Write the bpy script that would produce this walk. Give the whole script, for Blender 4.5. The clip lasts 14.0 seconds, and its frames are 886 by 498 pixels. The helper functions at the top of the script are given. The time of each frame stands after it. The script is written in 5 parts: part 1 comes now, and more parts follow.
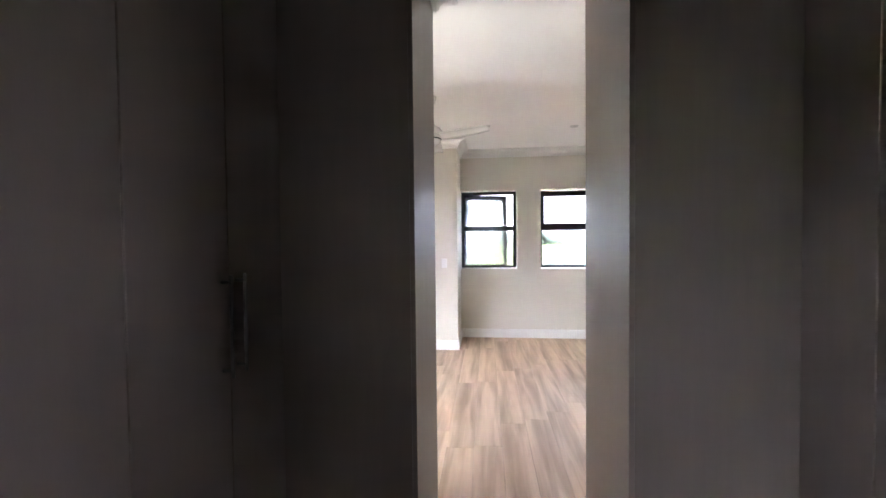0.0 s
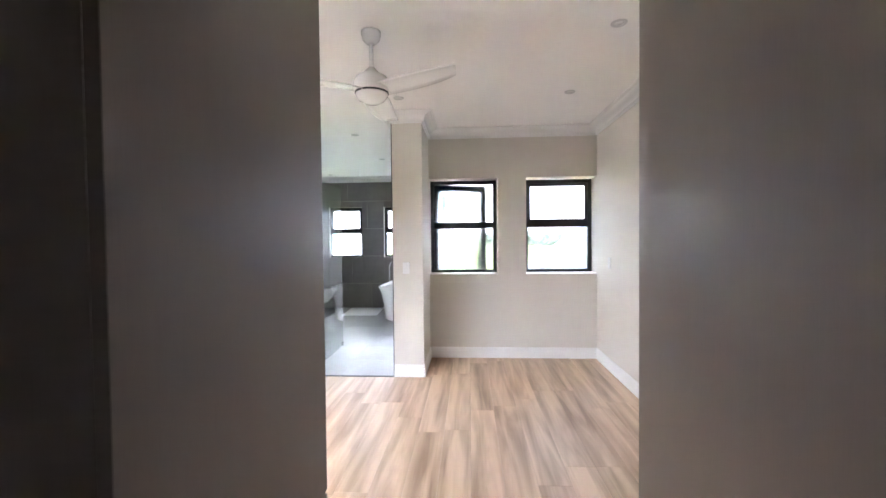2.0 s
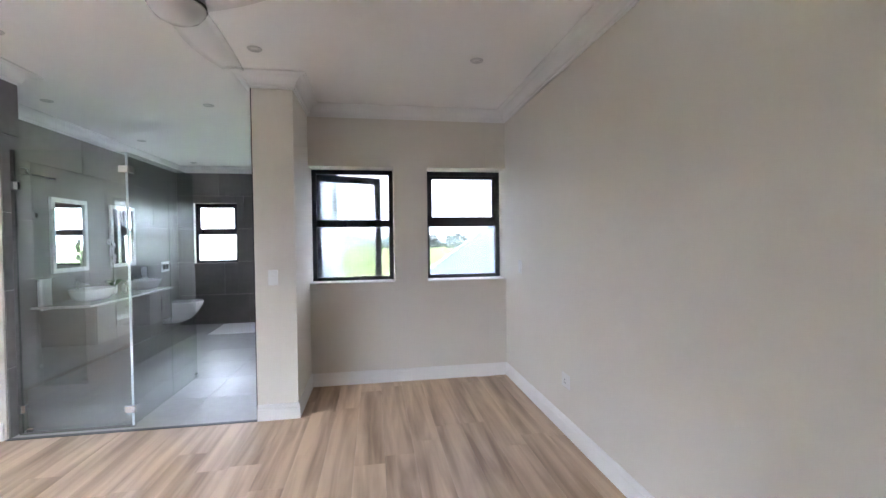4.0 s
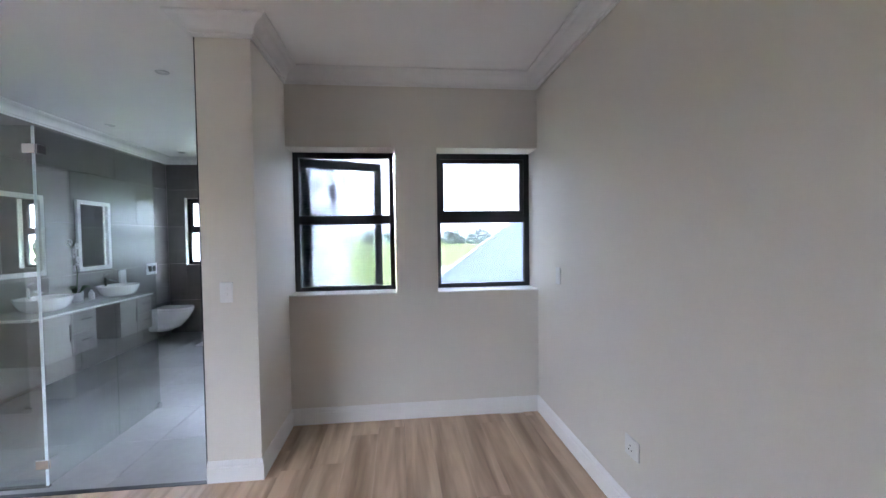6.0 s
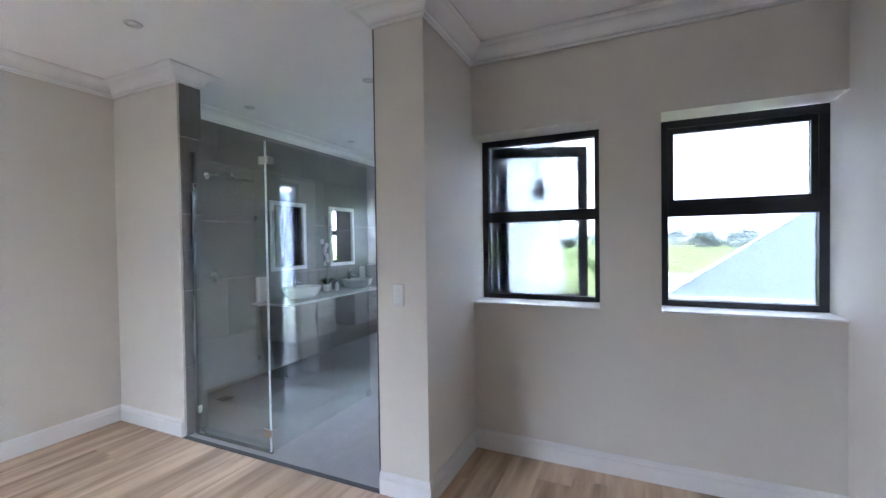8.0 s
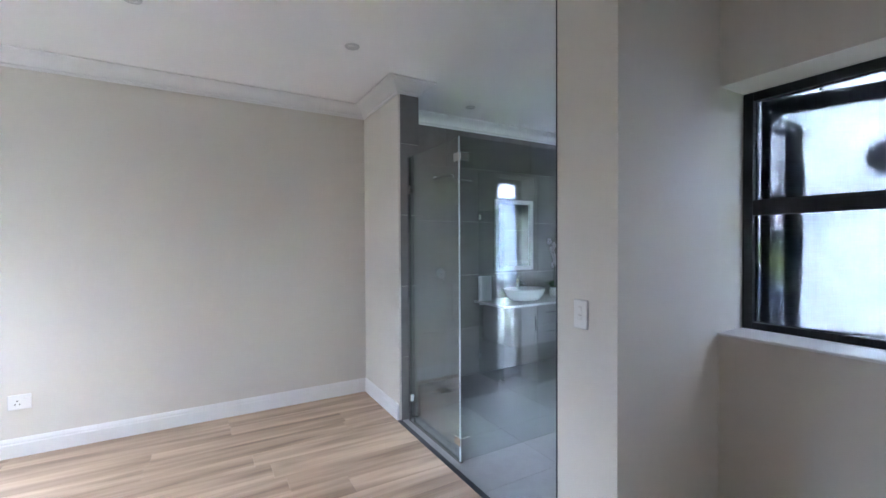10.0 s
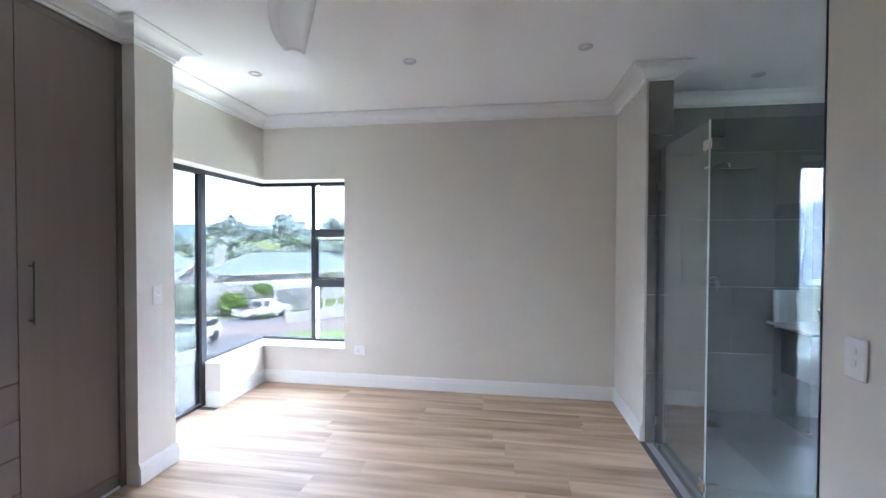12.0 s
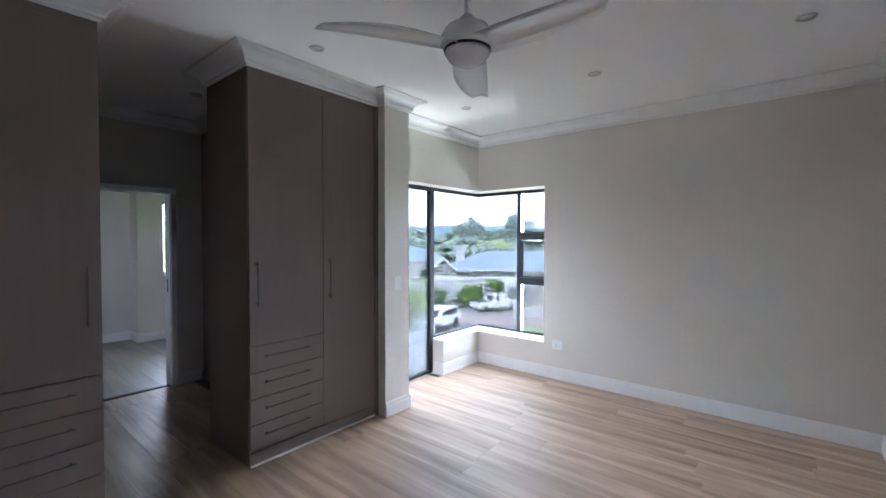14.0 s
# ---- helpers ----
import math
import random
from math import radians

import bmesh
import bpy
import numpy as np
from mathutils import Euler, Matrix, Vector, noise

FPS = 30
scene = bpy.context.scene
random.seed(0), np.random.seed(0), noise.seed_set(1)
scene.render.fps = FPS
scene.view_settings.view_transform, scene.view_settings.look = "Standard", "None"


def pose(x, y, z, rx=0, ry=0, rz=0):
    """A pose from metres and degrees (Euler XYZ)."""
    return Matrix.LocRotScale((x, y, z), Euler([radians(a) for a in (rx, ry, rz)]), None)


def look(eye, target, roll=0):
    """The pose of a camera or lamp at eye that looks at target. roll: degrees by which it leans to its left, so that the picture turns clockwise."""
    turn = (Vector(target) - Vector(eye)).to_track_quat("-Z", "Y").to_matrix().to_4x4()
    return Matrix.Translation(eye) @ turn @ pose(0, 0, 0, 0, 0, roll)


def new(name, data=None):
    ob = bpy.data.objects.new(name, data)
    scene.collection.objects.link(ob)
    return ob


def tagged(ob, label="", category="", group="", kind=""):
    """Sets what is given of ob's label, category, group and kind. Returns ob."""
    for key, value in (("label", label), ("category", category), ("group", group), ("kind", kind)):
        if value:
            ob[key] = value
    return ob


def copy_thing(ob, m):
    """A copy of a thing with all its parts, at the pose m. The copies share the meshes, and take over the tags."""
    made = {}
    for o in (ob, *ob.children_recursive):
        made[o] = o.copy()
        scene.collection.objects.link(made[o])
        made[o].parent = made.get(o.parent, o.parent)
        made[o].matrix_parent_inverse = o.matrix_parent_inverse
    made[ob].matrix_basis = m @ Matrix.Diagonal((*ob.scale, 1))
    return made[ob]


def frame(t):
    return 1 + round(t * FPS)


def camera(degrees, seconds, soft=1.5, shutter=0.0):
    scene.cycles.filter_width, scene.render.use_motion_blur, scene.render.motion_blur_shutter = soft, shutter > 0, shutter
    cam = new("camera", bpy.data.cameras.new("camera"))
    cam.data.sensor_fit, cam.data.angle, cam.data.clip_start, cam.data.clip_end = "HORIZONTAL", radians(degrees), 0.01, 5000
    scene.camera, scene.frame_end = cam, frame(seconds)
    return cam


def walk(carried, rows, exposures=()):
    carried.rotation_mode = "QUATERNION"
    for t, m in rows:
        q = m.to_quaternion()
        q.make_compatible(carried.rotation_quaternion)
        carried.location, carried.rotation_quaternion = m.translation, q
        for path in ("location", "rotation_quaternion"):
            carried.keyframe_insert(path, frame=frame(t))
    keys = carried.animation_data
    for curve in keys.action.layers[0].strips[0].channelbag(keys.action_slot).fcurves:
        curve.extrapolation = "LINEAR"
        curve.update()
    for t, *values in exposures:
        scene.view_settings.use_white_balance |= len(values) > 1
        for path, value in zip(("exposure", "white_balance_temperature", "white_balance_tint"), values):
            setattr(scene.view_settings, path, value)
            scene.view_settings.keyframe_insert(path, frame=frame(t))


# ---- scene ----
cam = camera(93.5, 14.0)
METRES, EYE, TILT, LEAN, TURN = 8.0, 1.5, 0.0, 0.0, 6.4
PATH = [
    (0, (-0.052, -0.001, 1.448), (-0.26, 1.987, 1.394), -0.6),
    (0.5, (0.003, 0.286, 1.438), (-0.184, 2.277, 1.387), -0.7),
    (1, (0.003, 0.558, 1.432), (-0.18, 2.549, 1.378), -0.6),
    (1.5, (-0.008, 0.836, 1.423), (-0.172, 2.829, 1.373), -0.6),
    (2, (0.046, 1.11, 1.415), (-0.079, 3.105, 1.365), -0.6),
    (2.5, (0.083, 1.371, 1.406), (0.026, 3.37, 1.36), -0.6),
    (3, (0.104, 1.567, 1.399), (0.169, 3.566, 1.362), -0.6),
    (3.5, (0.155, 1.751, 1.397), (0.373, 3.738, 1.354), -0.7),
    (4, (0.194, 1.903, 1.397), (0.516, 3.876, 1.354), -0.7),
    (6.5, (0.46, 2.958, 1.431), (0.573, 4.953, 1.37), -1.0),
    (7, (0.52, 3.086, 1.42), (0.326, 5.076, 1.375), -1.1),
    (7.5, (0.578, 3.224, 1.39), (0.006, 5.14, 1.357), -0.9),
    (8, (0.574, 3.37, 1.408), (-0.26, 5.187, 1.372), -0.8),
    (10.5, (0.602, 4.1, 1.416), (-1.274, 4.791, 1.392), 0.0),
    (11, (0.613, 4.182, 1.408), (-1.355, 4.535, 1.39), 0.3),
    (11.5, (0.704, 4.249, 1.415), (-1.296, 4.247, 1.393), 0.4),
    (12, (0.737, 4.344, 1.448), (-1.24, 4.047, 1.41), 0.2),
    (12.5, (0.766, 4.448, 1.463), (-1.134, 3.824, 1.417), 0.2),
    (13, (0.824, 4.542, 1.472), (-0.963, 3.647, 1.426), 0.3),
    (13.5, (0.921, 4.661, 1.481), (-0.746, 3.557, 1.436), 0.2),
    (14, (0.957, 4.774, 1.485), (-0.587, 3.504, 1.439), 0.1),
]

EXPOSURES = [(0.0, 5.15, 6370, 12), (1.5, 5.2, 6370, 12), (2.5, 4.92, 6370, 12), (3.0, 4.78, 6320, 12), (4.2, 4.4, 6120, 11), (6.5, 4.22, 5750, 11), (8.0, 4.2, 5700, 10), (10.5, 4.2, 5570, 9), (11.5, 4.1, 5570, 9), (12.5, 3.7, 5620, 9), (14.0, 3.5, 5580, 9)]
walk(cam, [(t, look(eye, target, roll)) for t, eye, target, roll in PATH], EXPOSURES)

# ---- sky, sun and the daylight of the openings ----
world = bpy.data.worlds.new("world")
scene.world = world
world.use_nodes = True
wn = world.node_tree
sky = wn.nodes.new("ShaderNodeTexSky")
sky.sky_type = "NISHITA"
sky.sun_disc = False
sky.sun_elevation = radians(60)
sky.sun_rotation = radians(84)
sky.dust_density = 4.0
sky.air_density = 1.0
haze = wn.nodes.new("ShaderNodeMixRGB")
haze.inputs[0].default_value = 0.72
haze.inputs[2].default_value = (130.0, 134.0, 152.0, 1)
wn.links.new(sky.outputs[0], haze.inputs[1])
wn.links.new(haze.outputs[0], wn.nodes["Background"].inputs[0])
wn.nodes["Background"].inputs[1].default_value = 0.15
sun = new("sun", bpy.data.lights.new("sun", "SUN"))
sun.data.energy, sun.data.angle, sun.data.color = 1.4, radians(12), (1.0, 0.96, 0.9)
sun.matrix_world = look((0, 0, 30), (-0.90 * 16, -0.10 * 16, 30 - 25))


def daylight(name, eye, target, w, h, power, color=(0.86, 0.92, 1.0)):
    lamp = new(name, bpy.data.lights.new(name, "AREA"))
    lamp.data.shape, lamp.data.size, lamp.data.size_y = "RECTANGLE", w, h
    lamp.data.energy, lamp.data.color = power, color
    lamp.matrix_world = look(eye, target)
    return lamp


daylight("daylight_west_window", (-6.0, 2.2, 3.6), (-2.6, 3.2, 0.9), 3.6, 2.0, 46)
daylight("daylight_balcony_door", (-2.5, -0.9, 3.6), (-2.0, 2.6, 0.9), 3.6, 2.0, 38)
# two added lamps, out of view, imitate ground bounce to lift the ceiling
daylight("ground_light_west", (-8.5, 3.2, -1.9), (-1.0, 4.0, 2.69), 3.6, 1.6, 62, (0.95, 0.97, 0.93))
daylight("ground_light_north", (0.55, 8.2, -0.9), (0.5, 4.4, 2.69), 2.0, 1.4, 13, (0.95, 0.98, 0.93))
daylight("daylight_bathroom_north", (-2.0, 11.6, 3.4), (-2.0, 9.0, 0.6), 2.4, 1.4, 4)
daylight("daylight_bathroom_east", (0.6, 7.6, 3.3), (-1.4, 6.9, 0.4), 1.0, 1.2, 1)
daylight("daylight_back_room", (-1.4, -4.3, 3.3), (-1.2, -1.6, 0.9), 2.0, 1.2, 2)


# ---- materials ----
def sock(b, name, v):
    b.inputs[name].default_value = v


def mat(name, color, rough=0.5, metal=0.0, vary=0.06, scale=3.0, fine=60.0, bump=0.05, spec=0.5, stretch=(1, 1, 1), per_object=0.0, tint=None):
    m = bpy.data.materials.new(name)
    m.use_nodes = True
    nt = m.node_tree
    b = nt.nodes["Principled BSDF"]
    sock(b, "Roughness", rough)
    sock(b, "Metallic", metal)
    sock(b, "Specular IOR Level", spec)
    tc = nt.nodes.new("ShaderNodeTexCoord")
    mp = nt.nodes.new("ShaderNodeMapping")
    mp.inputs["Scale"].default_value = stretch
    nt.links.new(tc.outputs["Object"], mp.inputs[0])
    n1, n2 = nt.nodes.new("ShaderNodeTexNoise"), nt.nodes.new("ShaderNodeTexNoise")
    for n, s in ((n1, scale), (n2, fine)):
        n.inputs["Scale"].default_value = s
        n.inputs["Detail"].default_value = 5
        nt.links.new(mp.outputs[0], n.inputs["Vector"])
    add = nt.nodes.new("ShaderNodeMath")
    add.operation = "MULTIPLY_ADD"
    add.inputs[1].default_value = 0.35
    nt.links.new(n2.outputs["Fac"], add.inputs[0])
    nt.links.new(n1.outputs["Fac"], add.inputs[2])
    last = add.outputs[0]
    if per_object:
        oi = nt.nodes.new("ShaderNodeObjectInfo")
        pa = nt.nodes.new("ShaderNodeMath")
        pa.operation = "MULTIPLY_ADD"
        pa.inputs[1].default_value = per_object
        nt.links.new(oi.outputs["Random"], pa.inputs[0])
        nt.links.new(last, pa.inputs[2])
        last = pa.outputs[0]
    ramp = nt.nodes.new("ShaderNodeValToRGB")
    ramp.color_ramp.elements[0].position = 0.3
    ramp.color_ramp.elements[1].position = 0.95 + per_object * 0.6
    lo = [max(0, c * (1 - vary)) for c in color]
    hi = [min(1, c * (1 + vary)) for c in (tint or color)]
    ramp.color_ramp.elements[0].color = (*lo, 1)
    ramp.color_ramp.elements[1].color = (*hi, 1)
    nt.links.new(last, ramp.inputs[0])
    nt.links.new(ramp.outputs[0], b.inputs["Base Color"])
    rr = nt.nodes.new("ShaderNodeMapRange")
    rr.inputs["To Min"].default_value, rr.inputs["To Max"].default_value = max(0.02, rough - 0.06), min(1, rough + 0.06)
    nt.links.new(n1.outputs["Fac"], rr.inputs["Value"])
    nt.links.new(rr.outputs[0], b.inputs["Roughness"])
    if bump:
        bp = nt.nodes.new("ShaderNodeBump")
        bp.inputs["Strength"].default_value = bump
        bp.inputs["Distance"].default_value = 0.004
        nt.links.new(n2.outputs["Fac"], bp.inputs["Height"])
        nt.links.new(bp.outputs[0], b.inputs["Normal"])
    return m


PAINT = mat("wall_paint", (0.69, 0.66, 0.60), 0.6, spec=0.25, vary=0.02, scale=1.3, fine=90, bump=0.06)
WHITE = mat("white_paint", (0.80, 0.80, 0.79), 0.45, vary=0.015, scale=2, fine=70, bump=0.03)
CEIL = mat("ceiling_paint", (0.89, 0.88, 0.875), 0.7, vary=0.015, scale=1, fine=60, bump=0.04)
GLOSSW = mat("white_gloss", (0.82, 0.82, 0.81), 0.22, vary=0.01, scale=3, fine=40, bump=0.0)
TAUPE = mat("taupe_melamine", (0.178, 0.144, 0.125), 0.42, vary=0.07, scale=3, fine=40, bump=0.05, stretch=(9, 9, 0.6), per_object=0.15)
TAUPE_EDGE = mat("taupe_edge", (0.15, 0.125, 0.11), 0.45, vary=0.05)
BLACK = mat("black_aluminium", (0.012, 0.014, 0.018), 0.4, vary=0.1, bump=0.02, fine=200)
CHROME = mat("chrome", (0.78, 0.79, 0.8), 0.12, 1.0, vary=0.02, bump=0)
STEEL = mat("brushed_steel", (0.14, 0.137, 0.133), 0.38, 1.0, vary=0.05, stretch=(1, 1, 12), bump=0.02)
TILE = mat("grey_stone_tile", (0.182, 0.175, 0.165), 0.38, vary=0.28, scale=1.6, fine=14, bump=0.04, per_object=0.10)
FTILE = mat("grey_floor_tile", (0.235, 0.235, 0.235), 0.4, vary=0.25, scale=1.8, fine=16, bump=0.04, per_object=0.25)
GROUT = mat("grout", (0.10, 0.097, 0.093), 0.9)
CERAMIC = mat("ceramic", (0.84, 0.84, 0.84), 0.08, vary=0.005, bump=0)
CABINET = mat("grey_cabinet", (0.30, 0.285, 0.27), 0.35, vary=0.06, stretch=(6, 6, 0.6))
STONE_TOP = mat("white_stone_top", (0.72, 0.72, 0.70), 0.15, vary=0.04, scale=9, fine=80, bump=0)
TOWEL = mat("towel", (0.8, 0.81, 0.82), 0.95, vary=0.05, fine=300, bump=0.6)
LEAF = mat("leaf", (0.045, 0.09, 0.025), 0.5, vary=0.35, scale=6)
PETAL = mat("petal", (0.75, 0.72, 0.74), 0.6, vary=0.05)
OUTWHITE = mat("outside_render_paint", (0.70, 0.715, 0.75), 0.8, vary=0.04, fine=50, bump=0.2)
CREAM = mat("cream_render", (0.56, 0.53, 0.49), 0.85, vary=0.06, fine=40, bump=0.2)
SLATE = mat("blue_grey_roof", (0.22, 0.27, 0.38), 0.6, vary=0.08, scale=0.8, fine=20, bump=0.1)
ASPHALT = mat("asphalt", (0.20, 0.19, 0.18), 0.9, vary=0.15, scale=0.4, fine=30, bump=0.3)
PAVER = mat("brick_paving", (0.30, 0.23, 0.19), 0.85, vary=0.15, scale=1, fine=12, bump=0.3)
CARPAINT = mat("white_car_paint", (0.78, 0.78, 0.79), 0.2, vary=0.01, bump=0)
DARKGLASS = mat("dark_glass", (0.03, 0.035, 0.04), 0.06, vary=0.05, bump=0)
GARAGEDOOR = mat("garage_door_paint", (0.42, 0.42, 0.42), 0.6, vary=0.04)
SATIN = mat("satin_metal", (0.62, 0.62, 0.62), 0.35, 1.0, vary=0.03, bump=0)
RUBBER = mat("rubber", (0.02, 0.02, 0.02), 0.8)
BARK = mat("bark", (0.09, 0.07, 0.055), 0.9, vary=0.3, fine=20, bump=0.6)
# foliage green paled to paint in the haze of middle distance
MIDHAZE = mat("mid_foliage_hazed", (0.32, 0.37, 0.31), 0.9, vary=0.4, scale=0.6, fine=5, bump=0.2, per_object=0.3)
FOLIAGE = mat("foliage", (0.13, 0.18, 0.11), 0.8, vary=0.5, scale=1.2, fine=8, bump=0.3, per_object=0.3, tint=(0.17, 0.23, 0.10))
LIME = mat("bright_foliage", (0.20, 0.30, 0.07), 0.8, vary=0.3, scale=1.2, fine=8, bump=0.3)
# stronger painted haze: pale grey-green for far trees and far roofs
FARHAZE = mat("far_haze_green", (0.33, 0.39, 0.37), 0.9, vary=0.3, scale=0.2, fine=2, bump=0.2, per_object=0.3)
HILLS = mat("far_hills", (0.30, 0.42, 0.55), 1.0, vary=0.08, scale=0.01, fine=0.1, bump=0)
BALTILE = mat("balcony_tile", (0.55, 0.55, 0.54), 0.6, vary=0.06)


def oak(name, base, dark):
    m = bpy.data.materials.new(name)
    m.use_nodes = True
    nt = m.node_tree
    b = nt.nodes["Principled BSDF"]
    tc, oi = nt.nodes.new("ShaderNodeTexCoord"), nt.nodes.new("ShaderNodeObjectInfo")
    shift = nt.nodes.new("ShaderNodeVectorMath")
    shift.operation = "MULTIPLY_ADD"
    nt.links.new(oi.outputs["Random"], shift.inputs[0])
    shift.inputs[1].default_value = (37, 61, 19)
    nt.links.new(tc.outputs["Object"], shift.inputs[2])
    outs = []
    for sc, det, st, rough in ((1.0, 3, (12, 0.95, 1), 0.5), (1.0, 5, (60, 2.0, 1), 0.6), (1.0, 2, (4.5, 0.5, 1), 0.5)):
        mp = nt.nodes.new("ShaderNodeMapping")
        mp.inputs["Scale"].default_value = st
        n = nt.nodes.new("ShaderNodeTexNoise")
        n.inputs["Scale"].default_value, n.inputs["Detail"].default_value, n.inputs["Roughness"].default_value = sc, det, rough
        n.inputs["Distortion"].default_value = 0.5
        nt.links.new(shift.outputs[0], mp.inputs[0])
        nt.links.new(mp.outputs[0], n.inputs["Vector"])
        outs.append(n.outputs["Fac"])
    mix = nt.nodes.new("ShaderNodeMath")
    mix.operation = "MULTIPLY_ADD"
    mix.inputs[1].default_value = 0.11
    nt.links.new(outs[1], mix.inputs[0])
    nt.links.new(outs[0], mix.inputs[2])
    mix2 = nt.nodes.new("ShaderNodeMath")
    mix2.operation = "MULTIPLY_ADD"
    mix2.inputs[1].default_value = 0.36
    nt.links.new(outs[2], mix2.inputs[0])
    nt.links.new(mix.outputs[0], mix2.inputs[2])
    mix3 = nt.nodes.new("ShaderNodeMath")
    mix3.operation = "MULTIPLY_ADD"
    mix3.inputs[1].default_value = 0.045
    nt.links.new(oi.outputs["Random"], mix3.inputs[0])
    nt.links.new(mix2.outputs[0], mix3.inputs[2])
    ramp = nt.nodes.new("ShaderNodeValToRGB")
    ramp.color_ramp.elements[0].position, ramp.color_ramp.elements[1].position = 0.52, 0.92
    ramp.color_ramp.elements[0].color = (*dark, 1)
    ramp.color_ramp.elements[1].color = (*base, 1)
    nt.links.new(mix3.outputs[0], ramp.inputs[0])
    nt.links.new(ramp.outputs[0], b.inputs["Base Color"])
    b.inputs["Roughness"].default_value = 0.44
    bp = nt.nodes.new("ShaderNodeBump")
    bp.inputs["Strength"].default_value, bp.inputs["Distance"].default_value = 0.08, 0.001
    nt.links.new(outs[1], bp.inputs["Height"])
    nt.links.new(bp.outputs[0], b.inputs["Normal"])
    return m


OAK = oak("oak_laminate", (0.53, 0.385, 0.265), (0.235, 0.155, 0.097))
GREYOAK = oak("grey_laminate", (0.42, 0.39, 0.35), (0.27, 0.25, 0.22))


def glass(name, color=(1, 1, 1), rough=0.0, gloss=(0.8, 0.04)):
    m = bpy.data.materials.new(name)
    m.use_nodes = True
    nt = m.node_tree
    nt.nodes.remove(nt.nodes["Principled BSDF"])
    out = nt.nodes["Material Output"]
    mixs, tr, gl, fr, pw, ma = (nt.nodes.new(n) for n in ("ShaderNodeMixShader", "ShaderNodeBsdfTransparent", "ShaderNodeBsdfGlossy", "ShaderNodeLayerWeight", "ShaderNodeMath", "ShaderNodeMath"))
    if rough:
        tr = nt.nodes.new("ShaderNodeBsdfTranslucent")
    tr.inputs[0].default_value = (*color, 1)
    gl.inputs["Roughness"].default_value = max(rough, 0.0)
    fr.inputs["Blend"].default_value = 0.5
    pw.operation, ma.operation = "POWER", "MULTIPLY_ADD"
    pw.inputs[1].default_value = 4.0
    ma.inputs[1].default_value, ma.inputs[2].default_value = gloss
    nt.links.new(fr.outputs["Facing"], pw.inputs[0])
    nt.links.new(pw.outputs[0], ma.inputs[0])
    nt.links.new(ma.outputs[0], mixs.inputs[0])
    nt.links.new(tr.outputs[0], mixs.inputs[1])
    nt.links.new(gl.outputs[0], mixs.inputs[2])
    nt.links.new(mixs.outputs[0], out.inputs[0])
    return m


# panes darkened to dim the bright outdoors; the glass itself has no such tint
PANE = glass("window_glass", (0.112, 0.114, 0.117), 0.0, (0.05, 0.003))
# tint of these two only cuts the light let into the back room
DUSK = glass("light_cutting_glass_dark", (0.22, 0.22, 0.23))
DIM = glass("light_cutting_glass", (0.44, 0.45, 0.46))
CLEAR = glass("clear_window_glass", (0.9, 0.92, 0.93), 0.0, (0.1, 0.005))
# darkened likewise to hold down the daylight in the bathroom
BATHPANE = glass("bathroom_window_glass", (0.27, 0.28, 0.29), 0.0, (0.8, 0.04))
SHOWER = glass("shower_glass", (0.91, 0.945, 0.935), 0.0, (0.9, 0.075))
FROST = glass("frosted_glass", (0.24, 0.25, 0.26), 0.25)
MIRROR = mat("mirror", (0.9, 0.9, 0.9), 0.0, 1.0, vary=0, bump=0)
for n in list(MIRROR.node_tree.nodes):
    if n.type == "MAP_RANGE":
        MIRROR.node_tree.nodes.remove(n)
MIRROR.node_tree.nodes["Principled BSDF"].inputs["Roughness"].default_value = 0.01


def ground_material():
    m = mat("grass_ground", (0.15, 0.21, 0.05), 0.95, vary=0.25, scale=0.06, fine=1.5, bump=0.3, tint=(0.24, 0.27, 0.09))
    return m


GRASS = ground_material()


# ---- building helpers ----
def box(bm, x0, x1, y0, y1, z0, z1):
    vs = [bm.verts.new(p) for p in ((x0, y0, z0), (x1, y0, z0), (x1, y1, z0), (x0, y1, z0), (x0, y0, z1), (x1, y0, z1), (x1, y1, z1), (x0, y1, z1))]
    for f in ((3, 2, 1, 0), (4, 5, 6, 7), (0, 1, 5, 4), (1, 2, 6, 5), (2, 3, 7, 6), (3, 0, 4, 7)):
        bm.faces.new([vs[i] for i in f])
    return vs


def bevelled(bm, w=0.003, seg=1):
    bmesh.ops.bevel(bm, geom=list(bm.edges), offset=w, segments=seg, affect="EDGES", profile=0.5)
    return bm


def finish(ob, smooth=False):
    me = ob.data
    if smooth:
        for p in me.polygons:
            p.use_smooth = True
    return ob


def part(name, bm, material, parent=None, label="", smooth=False, kind=""):
    me = bpy.data.meshes.new(name)
    bm.normal_update()
    bm.to_mesh(me)
    bm.free()
    me.materials.append(material)
    ob = new(name, me)
    if smooth:
        for p in me.polygons:
            p.use_smooth = True
    if parent is not None:
        ob.parent = parent
    if label or kind:
        tagged(ob, label, kind=kind)
    return ob


def boxes(*bs, bevel=0.0):
    bm = bmesh.new()
    for b in bs:
        box(bm, *b)
    if bevel:
        bevelled(bm, bevel)
    return bm


def thing(name, label, category, at=(0, 0, 0), rz=0.0, group=""):
    ob = new(name)
    ob.matrix_world = pose(*at, 0, 0, rz)
    ob.empty_display_size = 0.1
    return tagged(ob, label, category, group)


def structure(name, bm, material, smooth=False):
    return part(name, bm, material, smooth=smooth, kind="structure")


